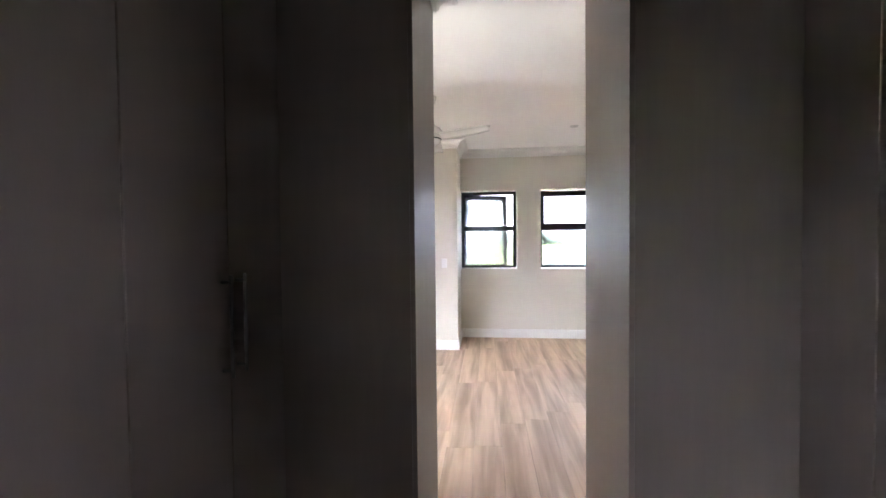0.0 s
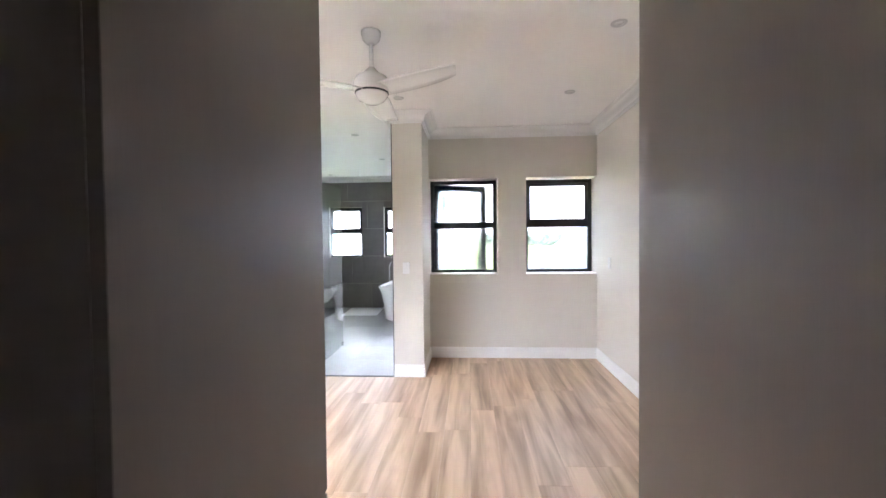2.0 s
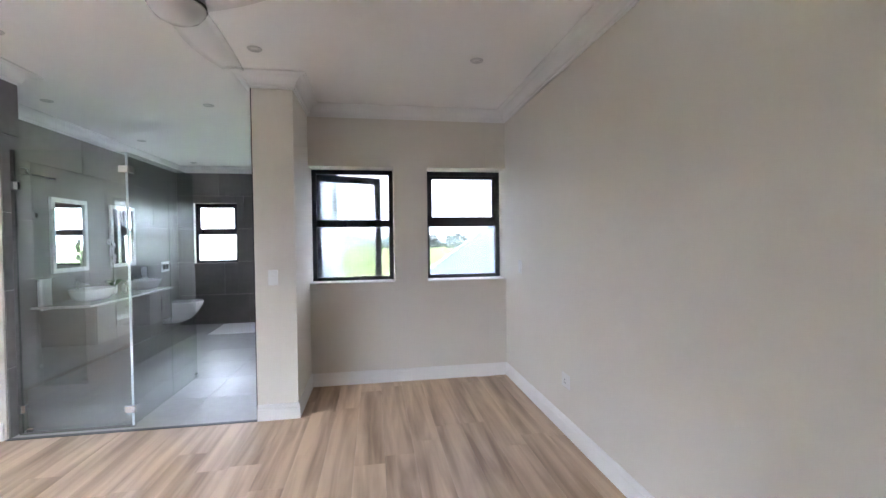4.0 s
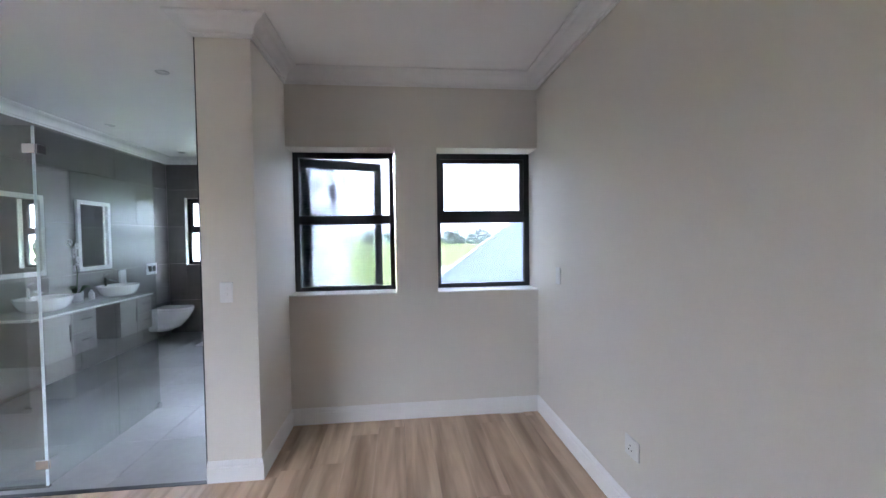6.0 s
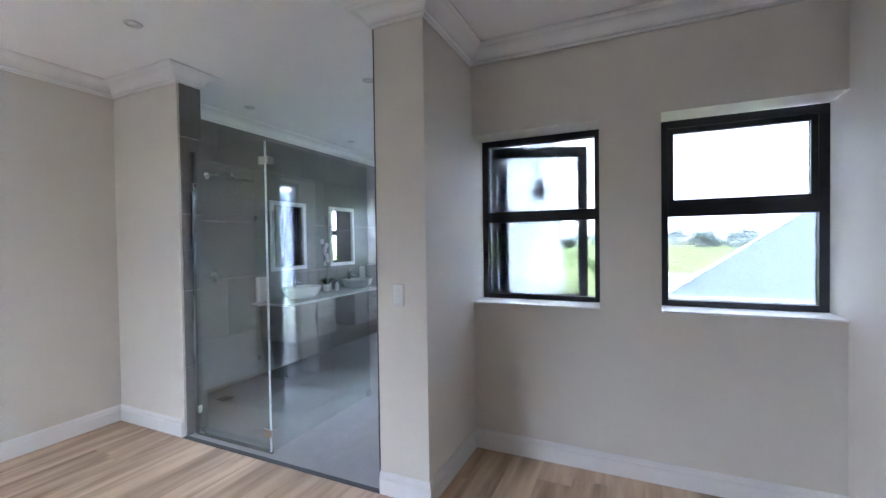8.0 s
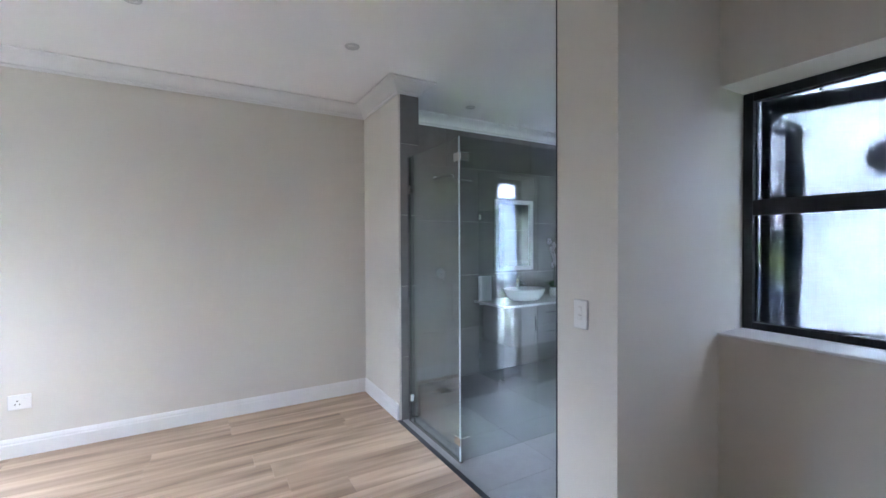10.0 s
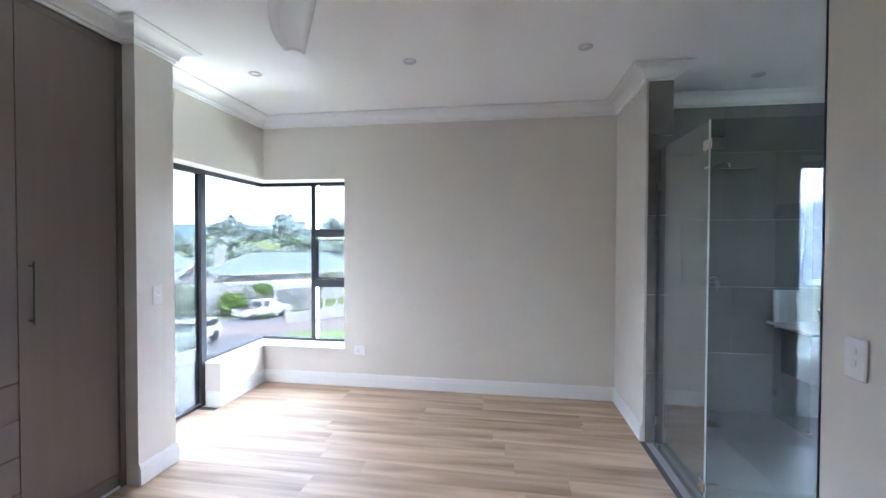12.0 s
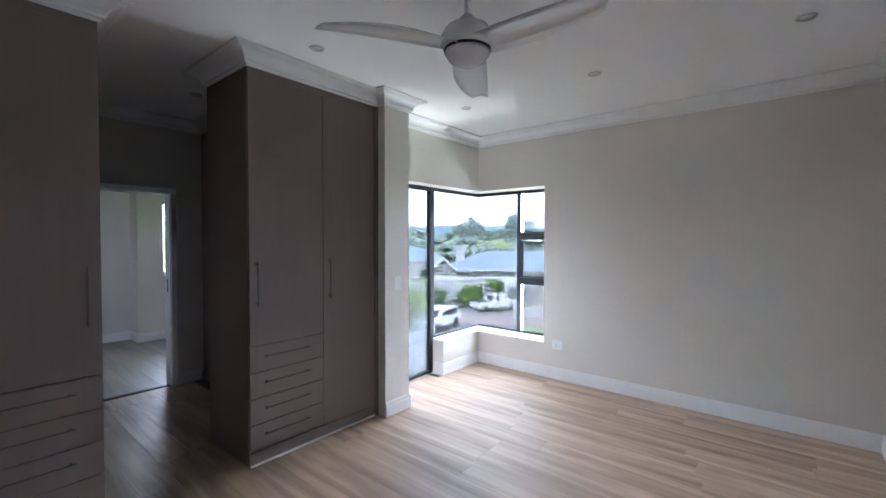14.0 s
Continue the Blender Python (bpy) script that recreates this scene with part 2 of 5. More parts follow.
def lathe(bm, prof, seg=24, cx=0.0, cy=0.0, sx=1.0, sy=1.0, close=True):
    rings = []
    for r, z in prof:
        rings.append([bm.verts.new((cx + sx * r * math.cos(2 * math.pi * i / seg), cy + sy * r * math.sin(2 * math.pi * i / seg), z)) for i in range(seg)])
    for a, b in zip(rings, rings[1:]):
        for i in range(seg):
            bm.faces.new((a[i], a[(i + 1) % seg], b[(i + 1) % seg], b[i]))
    if close:
        bm.faces.new(rings[0][::-1])
        bm.faces.new(rings[-1])
    return bm


def tube(bm, pts, r, seg=8):
    pts = [Vector(p) for p in pts]
    rings = []
    for i, p in enumerate(pts):
        d = (pts[min(i + 1, len(pts) - 1)] - pts[max(i - 1, 0)]).normalized()
        a = d.orthogonal().normalized() if i == 0 else (a - a.dot(d) * d).normalized()
        b = d.cross(a)
        rr = r[i] if isinstance(r, (list, tuple)) else r
        rings.append([bm.verts.new(p + rr * (math.cos(2 * math.pi * k / seg) * a + math.sin(2 * math.pi * k / seg) * b)) for k in range(seg)])
    for a_, b_ in zip(rings, rings[1:]):
        for k in range(seg):
            bm.faces.new((a_[k], a_[(k + 1) % seg], b_[(k + 1) % seg], b_[k]))
    bm.faces.new(rings[0][::-1])
    bm.faces.new(rings[-1])
    return bm


def sweep(bm, path, prof, closed=False):
    """Sweeps a profile of (offset to the right of the way, height) along corners of a plan, mitred."""
    n = len(path)
    P = [Vector(p) for p in path]
    rings = []
    for i in range(n):
        dirs = []
        if closed or i > 0:
            dirs.append((P[i] - P[i - 1]).normalized())
        if closed or i < n - 1:
            dirs.append((P[(i + 1) % n] - P[i]).normalized())
        norms = [Vector((d.y, -d.x)) for d in dirs]
        if len(norms) == 2:
            s = norms[0] + norms[1]
            m = s / (1 + norms[0].dot(norms[1]))
        else:
            m = norms[0]
        rings.append([bm.verts.new((P[i].x + m.x * o, P[i].y + m.y * o, z)) for o, z in prof])
    k = len(prof)
    for i in range(n if closed else n - 1):
        a, b = rings[i], rings[(i + 1) % n]
        for j in range(k):
            bm.faces.new((a[j], a[(j + 1) % k], b[(j + 1) % k], b[j]))
    if not closed:
        bm.faces.new(rings[0][::-1])
        bm.faces.new(rings[-1])
    bmesh.ops.recalc_face_normals(bm, faces=list(bm.faces))
    return bm


# ---- the house: walls, floor, ceiling ----
CH = 2.69
LZ = 2.12
WE = 2.755
XW, YN = -3.10, 9.60
WS, WT = 0.365, 2.065
XO, YO = -3.475, 1.71

structure("wall_west", boxes((-3.50, -3.22, WE, 5.33, 0, CH), (-3.50, -3.22, 1.63, WE, -0.1, WS), (-3.50, -3.22, 1.63, WE, WT, CH)), PAINT)
structure("wall_south_low", boxes((-3.22, -2.555, 1.63, 1.89, -0.1, WS), (-3.22, -1.68, 1.63, 1.89, WT, CH)), PAINT)
structure("wall_column", boxes((-1.68, -1.40, 0.0, 2.215, 0, CH)), PAINT)
structure("wall_wing", boxes((-3.50, -2.43, 5.33, 5.50, 0, CH)), PAINT)
structure("wall_bathroom_east", boxes((-0.73, -0.425, 5.33, 6.40, 0, CH), (-0.73, -0.425, 6.90, YN + 0.20, 0, CH), (-0.73, -0.425, 6.40, 6.90, 2.06, CH)), PAINT)
structure("wall_north", boxes((-0.425, 0.385, 6.04, 6.32, -0.1, 0.985), (-0.425, 0.385, 6.04, 6.32, LZ, CH), (0.385, 0.715, 6.04, 6.32, -0.1, CH),
                              (0.715, 1.525, 6.04, 6.32, -0.1, 0.985), (0.715, 1.525, 6.04, 6.32, LZ, CH)), PAINT)
# the opening at y -1.9 to -0.9 is added, unseen, to admit light
structure("wall_east", boxes((1.525, 1.75, -3.4, -1.9, -0.1, CH), (1.525, 1.75, -0.9, 6.32, -0.1, CH), (1.525, 1.75, -1.9, -0.9, -0.1, 1.35), (1.525, 1.75, -1.9, -0.9, 2.05, CH)), PAINT)
DX0, DX1, DH = -0.525, 0.29, 1.93
structure("wall_south", boxes((-1.68, DX0 - 0.03, -0.12, 0, 0, CH), (DX1 + 0.03, 1.525, -0.12, 0, 0, CH), (DX0 - 0.03, DX1 + 0.03, -0.12, 0, DH + 0.03, CH)), PAINT)
structure("wall_bathroom_west", boxes((-3.38, XW - 0.012, 5.50, YN + 0.20, 0, CH)), PAINT)
N1, N2 = (-2.85, -2.155), (-1.70, -0.98)
structure("wall_bathroom_north", boxes((XW - 0.012, N1[0], YN + 0.012, YN + 0.20, 0, CH), (N1[1], N2[0], YN + 0.012, YN + 0.20, 0, CH), (N2[1], -0.73, YN + 0.012, YN + 0.20, 0, CH),
                                       *[(a, b, YN + 0.012, YN + 0.20, z0, z1) for a, b in (N1, N2) for z0, z1 in ((0, 1.05), (2.075, CH))]), PAINT)
structure("ceiling", boxes((-3.6, 1.75, 1.55, 6.32, CH, CH + 0.2), (-3.6, -0.40, 6.32, YN + 0.25, CH, CH + 0.2), (-1.70, 1.75, -0.12, 1.549, CH, CH + 0.2), (-2.5, 1.75, -3.4, -0.121, CH, CH + 0.2)), CEIL)
# the reach to y 7.0 is an added unseen overhang that shades the north windows
structure("roof_slab", boxes((-3.7, -0.374, 1.4, 6.349, CH + 0.2, CH + 0.32), (-0.3739, 2.1, 1.4, 7.0, CH + 0.2, CH + 0.32), (-1.8, 2.1, -0.12, 1.399, CH + 0.2, CH + 0.32), (-2.6, 2.1, -3.8, -0.121, CH + 0.2, CH + 0.32), (-3.9, -0.375, 6.35, YN + 0.5, CH + 0.2, CH + 0.32)), OUTWHITE)
structure("subfloor", boxes((-3.5, 1.75, 1.625, YN + 0.2, -0.35, -0.02), (-1.19, 1.75, -0.5, 1.6249, -0.35, -0.02), (-2.45, 1.75, -3.4, -0.5001, -0.35, -0.02), (-2.45, -1.19, -0.5, 0.395, -0.35, -0.02)), GROUT)
structure("outside_wall_render", boxes((-3.54, -3.505, 1.60, 5.4, -4.5, WS - 0.01), (-0.420, -0.425, 6.325, 6.40, -4.5, 2.69), (-0.420, -0.425, 6.90, YN + 0.20, -4.5, 2.69), (-0.420, -0.425, 6.40, 6.90, 2.06, 2.69), (-0.420, -0.425, 6.40, 6.90, -4.5, -0.02),
                                       (-0.395, 1.75, 6.325, 6.345, -4.5, 0.97)), OUTWHITE)

# cornice and skirting
loop = [(-0.312, 2.12), (-1.40, 2.12), (-1.40, 2.215), (-1.68, 2.215), (-1.68, 1.89), (-3.22, 1.89), (-3.22, 5.33), (-2.43, 5.33), (-2.43, 5.50), (XW, 5.50),
        (XW, YN), (-0.73, YN), (-0.73, 5.33), (-0.425, 5.33), (-0.425, 6.04), (1.525, 6.04), (1.525, 2.055), (0.418, 2.055), (0.418, 1.435), (0.94, 1.435),
        (0.94, 0.0), (-0.82, 0.0), (-0.82, 1.50), (-0.312, 1.50)]
cove = [(0, 2.585), (0.012, 2.585), (0.014, 2.60), (0.026, 2.604)] + [(0.026 + 0.062 * (1 - math.cos(a)), 2.604 + 0.062 * math.sin(a)) for a in [math.pi / 2 * k / 6 for k in range(1, 7)]]
cove += [(0.095, 2.668), (0.103, 2.674), (0.118, 2.678), (0.118, CH - 0.001), (0, CH - 0.001)]
structure("cornice", sweep(bmesh.new(), loop, cove, True), WHITE)
skirt = [(0, 0.0), (0.016, 0.0), (0.016, 0.085), (0.012, 0.092), (0.012, 0.105), (0.007, 0.118), (0.003, 0.125), (0, 0.125)]
bm = bmesh.new()
for seg in ([(-1.40, 2.215), (-1.68, 2.215), (-1.68, 1.76)], [(-2.555, 1.76), (-2.555, 1.89), (-3.22, 1.89), (-3.22, 5.33), (-2.445, 5.33)],
            [(-0.73, 5.33), (-0.425, 5.33), (-0.425, 6.04), (1.525, 6.04), (1.525, 2.065)], [(DX0 - 0.062, 0.0), (-0.81, 0.0)], [(0.93, 0.0), (DX1 + 0.062, 0.0)],
            [(-2.2, -2.355), (-0.86, -2.355), (-0.86, -2.70), (1.525, -2.70), (1.525, -0.13)][::-1]):
    sweep(bm, seg, skirt)
structure("baseboard", bm, WHITE)
structure("window_sill_board", boxes((-3.47, -3.205, YO - 0.06, WE, WS + 0.002, WS + 0.012), (-3.204, -2.55, YO - 0.06, 1.90, WS + 0.002, WS + 0.012)), WHITE)
structure("window_sill_north", boxes((-0.424, 0.385, 6.025, 6.25, 0.986, 0.998), (0.715, 1.524, 6.025, 6.25, 0.986, 0.998), bevel=0.003), WHITE)

# ---- windows and doors ----
FW = 0.045


def frame_bars(bm, axis, a0, a1, z0, z1, c, d=0.05, w=FW, sides="lrtb"):
    def bar(p0, p1, q0, q1):
        if axis == "x":
            box(bm, p0, p1, c - d / 2, c + d / 2, q0, q1)
        else:
            box(bm, c - d / 2, c + d / 2, p0, p1, q0, q1)
    il, ir = (a0 + w if "l" in sides else a0), (a1 - w if "r" in sides else a1)
    if "l" in sides:
        bar(a0, a0 + w, z0, z1)
    if "r" in sides:
        bar(a1 - w, a1, z0, z1)
    if "t" in sides:
        bar(il, ir, z1 - w, z1)
    if "b" in sides:
        bar(il, ir, z0, z0 + w)
    return bm


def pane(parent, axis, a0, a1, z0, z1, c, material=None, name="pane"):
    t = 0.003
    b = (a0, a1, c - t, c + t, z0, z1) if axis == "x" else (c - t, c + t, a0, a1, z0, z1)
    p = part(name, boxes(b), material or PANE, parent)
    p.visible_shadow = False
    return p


def two_part_window(name, x0, x1, z0, z1, zm, y, lower=None, upper_sash=True):
    w = thing(name, "black aluminium window with a fixed lower pane in a plastered wall", "window", (0, 0, 0))
    tagged(w, kind="structure")
    bm = frame_bars(bmesh.new(), "x", x0, x1, z0, z1, y, 0.06)
    box(bm, x0 + FW, x1 - FW, y - 0.032, y + 0.03, zm - 0.035, zm + 0.035)
    part("window_frame", bevelled(bm, 0.002), BLACK, w)
    if upper_sash:
        part("sash", frame_bars(bmesh.new(), "x", x0 + FW + 0.001, x1 - FW - 0.001, zm + 0.036, z1 - FW - 0.001, y + 0.004, 0.04, 0.03), BLACK, w)
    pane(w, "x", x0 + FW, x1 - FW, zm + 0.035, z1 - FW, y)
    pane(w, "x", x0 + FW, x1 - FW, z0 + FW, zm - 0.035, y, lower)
    return w


# north window with its side-hung sash standing open
w1 = thing("window_1", "black aluminium window with its sash standing open", "window")
tagged(w1, kind="structure")
bm = frame_bars(bmesh.new(), "x", -0.423, 0.383, 0.988, 2.118, 6.275, 0.06, 0.042)
box(bm, -0.381, 0.341, 6.243, 6.305, 1.538, 1.61)
part("window_frame", bevelled(bm, 0.002), BLACK, w1)
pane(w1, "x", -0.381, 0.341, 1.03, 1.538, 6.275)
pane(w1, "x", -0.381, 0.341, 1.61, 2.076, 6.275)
opened = new("sash")
opened.parent = w1
opened.matrix_local = pose(-0.375, 6.315, 0, 0, 0, 22)
part("sash_frame", boxes((0, 0.035, 0, 0.035, 0.985, 2.085), (0.63, 0.69, 0, 0.035, 0.985, 2.085), (0.036, 0.629, 0, 0.035, 0.985, 1.015), (0.036, 0.629, 0, 0.035, 2.015, 2.085)), BLACK, opened)
pane(opened, "x", 0.036, 0.629, 1.015, 2.015, 0.02, CLEAR, "sash_pane")
part("stay", tube(bmesh.new(), [(0.30, -0.015, 2.06), (0.20, -0.13, 2.06)], 0.006, 6), STEEL, opened)
two_part_window("window_2", 0.717, 1.522, 0.988, 2.115, 1.574, 6.275)
two_part_window("window_3", N1[0], N1[1], 1.05, 2.075, 1.58, YN + 0.12, FROST)
two_part_window("window_4", N2[0], N2[1], 1.05, 2.075, 1.58, YN + 0.12, BATHPANE)
for o in scene.objects:
    if o.parent and o.parent.name in ("window_1", "window_2"):
        o.visible_shadow = True
    if o.parent and o.parent.name in ("window_3", "window_4") and o.name.startswith("pane"):
        o.data.materials[0] = BATHPANE if o.data.materials[0] == PANE else o.data.materials[0]
        o.visible_shadow = True

w5 = thing("window_5", "tall black aluminium bathroom window reaching the floor", "window")
tagged(w5, kind="structure")
part("window_frame", frame_bars(bmesh.new(), "y", 6.40, 6.90, 0.0, 2.06, -0.465, 0.05), BLACK, w5)
pane(w5, "y", 6.445, 6.855, 0.045, 2.015, -0.465, BATHPANE).visible_shadow = True

# corner window and balcony door
cw = thing("window_6", "black framed corner window with a frameless glass corner over a low wall", "window")
tagged(cw, kind="structure")
bm = bmesh.new()
box(bm, -2.555, XO - 0.02, YO - 0.02, YO + 0.02, WS + 0.013, WS + 0.04)
box(bm, -2.555, XO - 0.02, YO - 0.02, YO + 0.02, WT - 0.036, WT - 0.002)
box(bm, XO - 0.02, XO + 0.02, YO + 0.021, WE - 0.002, WS + 0.013, WS + 0.04)
box(bm, XO - 0.02, XO + 0.02, YO + 0.021, WE - 0.002, WT - 0.036, WT - 0.002)
box(bm, XO - 0.025, XO + 0.025, 2.295, 2.345, WS + 0.023, WT - 0.037)
box(bm, XO - 0.025, XO + 0.025, WE - 0.035, WE - 0.002, WS + 0.023, WT - 0.037)
part("window_frame", bm, BLACK, cw)
part("transom", boxes((XO - 0.025, XO + 0.03, 2.346, WE - 0.036, 0.955, 1.035), (XO - 0.025, XO + 0.03, 2.346, WE - 0.036, 1.475, 1.57), bevel=0.003), BLACK, cw)
part("sash", frame_bars(bmesh.new(), "y", 2.346, WE - 0.036, 1.036, 1.474, XO, 0.03, 0.022), BLACK, cw)
part("handle", boxes((XO + 0.03, XO + 0.055, 2.49, 2.57, 1.035, 1.05), bevel=0.004), BLACK, cw)
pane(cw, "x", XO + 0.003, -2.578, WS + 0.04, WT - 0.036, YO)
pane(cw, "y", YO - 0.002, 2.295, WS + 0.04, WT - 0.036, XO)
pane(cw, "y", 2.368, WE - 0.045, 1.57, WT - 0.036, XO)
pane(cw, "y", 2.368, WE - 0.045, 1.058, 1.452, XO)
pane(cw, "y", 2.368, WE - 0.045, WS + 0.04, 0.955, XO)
bd = thing("door_2", "black framed glass balcony door", "door")
tagged(bd, kind="structure")
bm = bmesh.new()
box(bm, -2.575, -2.515, YO - 0.03, YO + 0.03, 0.0, WT - 0.002)
box(bm, -1.72, -1.682, YO - 0.03, YO + 0.03, 0.0, WT - 0.002)
box(bm, -2.515, -1.72, YO - 0.03, YO + 0.03, WT - 0.045, WT - 0.002)
box(bm, -2.515, -1.72, YO - 0.03, YO + 0.03, 0.0, 0.025)
part("door_frame", bm, BLACK, bd)
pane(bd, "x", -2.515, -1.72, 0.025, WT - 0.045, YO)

# balcony
structure("balcony_slab", boxes((-4.0, -1.2, 0.55, 1.62, -0.30, -0.05)), BALTILE)
structure("balcony_upstand", boxes((-4.0, -1.2, 0.40, 0.55, -0.30, 0.10), bevel=0.004), OUTWHITE)
gb = thing("glass_balustrade", "clear glass balustrade on a white upstand", "balustrade", (0, 0, 0))
for i in range(3):
    p = part("panel", boxes((-3.98 + i * 0.93, -3.08 + i * 0.93, 0.47, 0.482, 0.10, 0.92)), SHOWER, gb)
    p.visible_shadow = False
for i in range(4):
    part("clamp", boxes((-3.96 + i * 0.92, -3.90 + i * 0.92, 0.455, 0.469, 0.101, 0.22), bevel=0.004), STEEL, gb)

# inner doorway
d1 = thing("door_1", "white painted open doorway with moulded frame", "doorway")
tagged(d1, kind="structure")
part("door_frame", boxes((DX0 - 0.03, DX0, -0.13, 0.01, 0, DH), (DX1, DX1 + 0.03, -0.13, 0.01, 0, DH), (DX0 - 0.03, DX1 + 0.03, -0.13, 0.01, DH, DH + 0.03), bevel=0.003), WHITE, d1)
part("architrave", boxes((DX0 - 0.06, DX0 - 0.008, 0.011, 0.026, 0, DH + 0.008), (DX1 + 0.008, DX1 + 0.06, 0.011, 0.026, 0, DH + 0.008), (DX0 - 0.06, DX1 + 0.06, 0.011, 0.026, DH + 0.008, DH + 0.06), bevel=0.004), WHITE, d1)
part("strike_plate", boxes((DX0 + 0.0005, DX0 + 0.003, -0.07, -0.04, 0.95, 1.08)), STEEL, d1)
part("threshold", boxes((DX0, DX1, -0.08, -0.03, -0.004, 0.006)), STEEL, d1)

# room behind the doorway
structure("wall_back_room", boxes((-2.45, -2.2, -2.60, 0.0, 0, CH), (-2.2, -1.68, -0.12, 0.0, 0, CH), (-2.2, -1.62, -2.60, -2.355, 0, CH), (-1.18, -0.86, -2.95, -2.355, 0, CH),
                                  (-1.62, -1.18, -2.60, -2.355, 0, 0.95), (-1.62, -1.18, -2.60, -2.355, 2.05, CH), (-0.86, 1.525, -2.95, -2.70, 0, CH)), PAINT)
# unseen window, added only to brighten the back room and passage
w8 = thing("window_8", "unseen high window added to let light into the next room", "window")
tagged(w8, kind="structure")
part("window_frame", frame_bars(bmesh.new(), "y", -1.899, -0.901, 1.352, 2.048, 1.66, 0.05), BLACK, w8)
pane(w8, "y", -1.854, -0.946, 1.398, 2.002, 1.66, DUSK).visible_shadow = True
w7 = thing("window_7", "black framed window in the next room", "window")
tagged(w7, kind="structure")
part("window_frame", frame_bars(bmesh.new(), "x", -1.62, -1.182, 0.952, 2.048, -2.55, 0.05), BLACK, w7)
pane(w7, "x", -1.575, -1.227, 1.0, 2.0, -2.55, DIM).visible_shadow = True


# ---- wardrobes ----
def handle(parent, p, length, vertical=True, front="y"):
    """A bow handle; p is its middle on the front."""
    x, y, z = p
    h = length / 2
    if front == "y":
        ends = [(x, y, z - h), (x, y, z + h)] if vertical else [(x - h, y, z), (x + h, y, z)]
        out = Vector((0, 0.03, 0))
    else:
        ends = [(x, y, z - h), (x, y, z + h)]
        out = Vector((0.03 if front == "+x" else -0.03, 0, 0))
    a, b = Vector(ends[0]), Vector(ends[1])
    d = (b - a).normalized() * 0.02
    hd = part("handle", tube(bmesh.new(), [a - d + out, a + out, b + out, b + d + out], 0.0055, 8), STEEL, parent, "brushed steel bar handle", True)
    part("post", tube(bmesh.new(), [a, a + out], 0.005, 8), STEEL, hd)
    part("post", tube(bmesh.new(), [b, b + out], 0.005, 8), STEEL, hd)


def front_wardrobe(name, x0, x1, xdiv, drawers_left, label, fill_left=0.0, fill_right=0.0):
    """A wardrobe whose doors face the bedroom; its back closes the dressing passage."""
    w = thing(name, label, "wardrobe", ((x0 + x1) / 2, 1.80, 0), group="wardrobes")
    ox, oy = (x0 + x1) / 2, 1.80
    def bx(*bs, bevel=0.0):
        return boxes(*[(b[0] - ox, b[1] - ox, b[2] - oy, b[3] - oy, b[4], b[5]) for b in bs], bevel=bevel)
    F, K = 2.10, 2.12
    for nm, b in (("side_panel", (x0, x0 + 0.018, 1.50, F, 0.0, 2.585)), ("side_panel", (x1 - 0.018, x1, 1.50, F, 0.0, 2.585)), ("back_panel", (x0 + 0.0185, x1 - 0.0185, 1.50, 1.512, 0.0, 2.585)),
                  ("top", (x0 + 0.0185, x1 - 0.0185, 1.5125, F, 2.567, 2.585)), ("bottom", (x0 + 0.0185, x1 - 0.0185, 1.5125, F, 0.06, 0.078))):
        part(nm, bx(b, bevel=0.001), TAUPE, w)
    part("plinth", bx((x0 + 0.001, x1 - 0.001, F, K - 0.004, 0.0, 0.085)), TAUPE, w)
    part("plinth_strip", bx((x0 + 0.001, x1 - 0.001, K - 0.004, K + 0.008, 0.0, 0.012)), WHITE, w)
    part("top_rail", bx((x0 + 0.001, x1 - 0.001, F, K - 0.003, 2.545, 2.585)), TAUPE, w)
    for a, b in ((x0, x0 + fill_left), (x1 - fill_right, x1)):
        if b - a > 0.005:
            part("filler_panel", bx((a, b, F, K + 0.012, 0.0, 2.60)), TAUPE_EDGE, w)
    a0, a1 = x0 + fill_left + 0.002, x1 - fill_right - 0.002
    for (l, r, dr, hx) in ((a0, xdiv - 0.0022, drawers_left, None), (xdiv + 0.0022, a1, not drawers_left, None)):
        bottom = 0.79 if dr else 0.09
        d = part("door", bx((l, r, F + 0.001, K, bottom, 2.543), bevel=0.0015), TAUPE, w)
        side = (r - 0.05) if drawers_left == "w" else None
        hxx = r - 0.045 if r > xdiv + 0.01 and drawers_left is False or (l > xdiv and False) else None
        hx_ = l + 0.0
        if name == "wardrobe_west":
            hx_ = r - 0.045
        else:
            hx_ = l + 0.06
        handle(d, (hx_ - ox, K - oy, 1.195), 0.26)
        if dr:
            for i in range(4):
                z0 = 0.10 + i * 0.1715
                dd = part("drawer", bx((l, r, F + 0.001, K, z0, z0 + 0.1665), bevel=0.0015), TAUPE, w)
                handle(dd, ((l + r) / 2 + (0.02 if name == "wardrobe_west" else 0) - ox, K - oy, z0 + 0.10), 0.30, False)
    return w


front_wardrobe("wardrobe_west", -1.40, -0.312, -0.868, False, "tall taupe wardrobe with two doors and four drawers, steel handles", 0.035, 0.0)
east = front_wardrobe("wardrobe_east", 0.418, 1.522, 0.99, True, "tall taupe melamine wardrobe beside the dressing passage, doors and drawers shut", 0.0, 0.03)
east.location.y -= 0.065


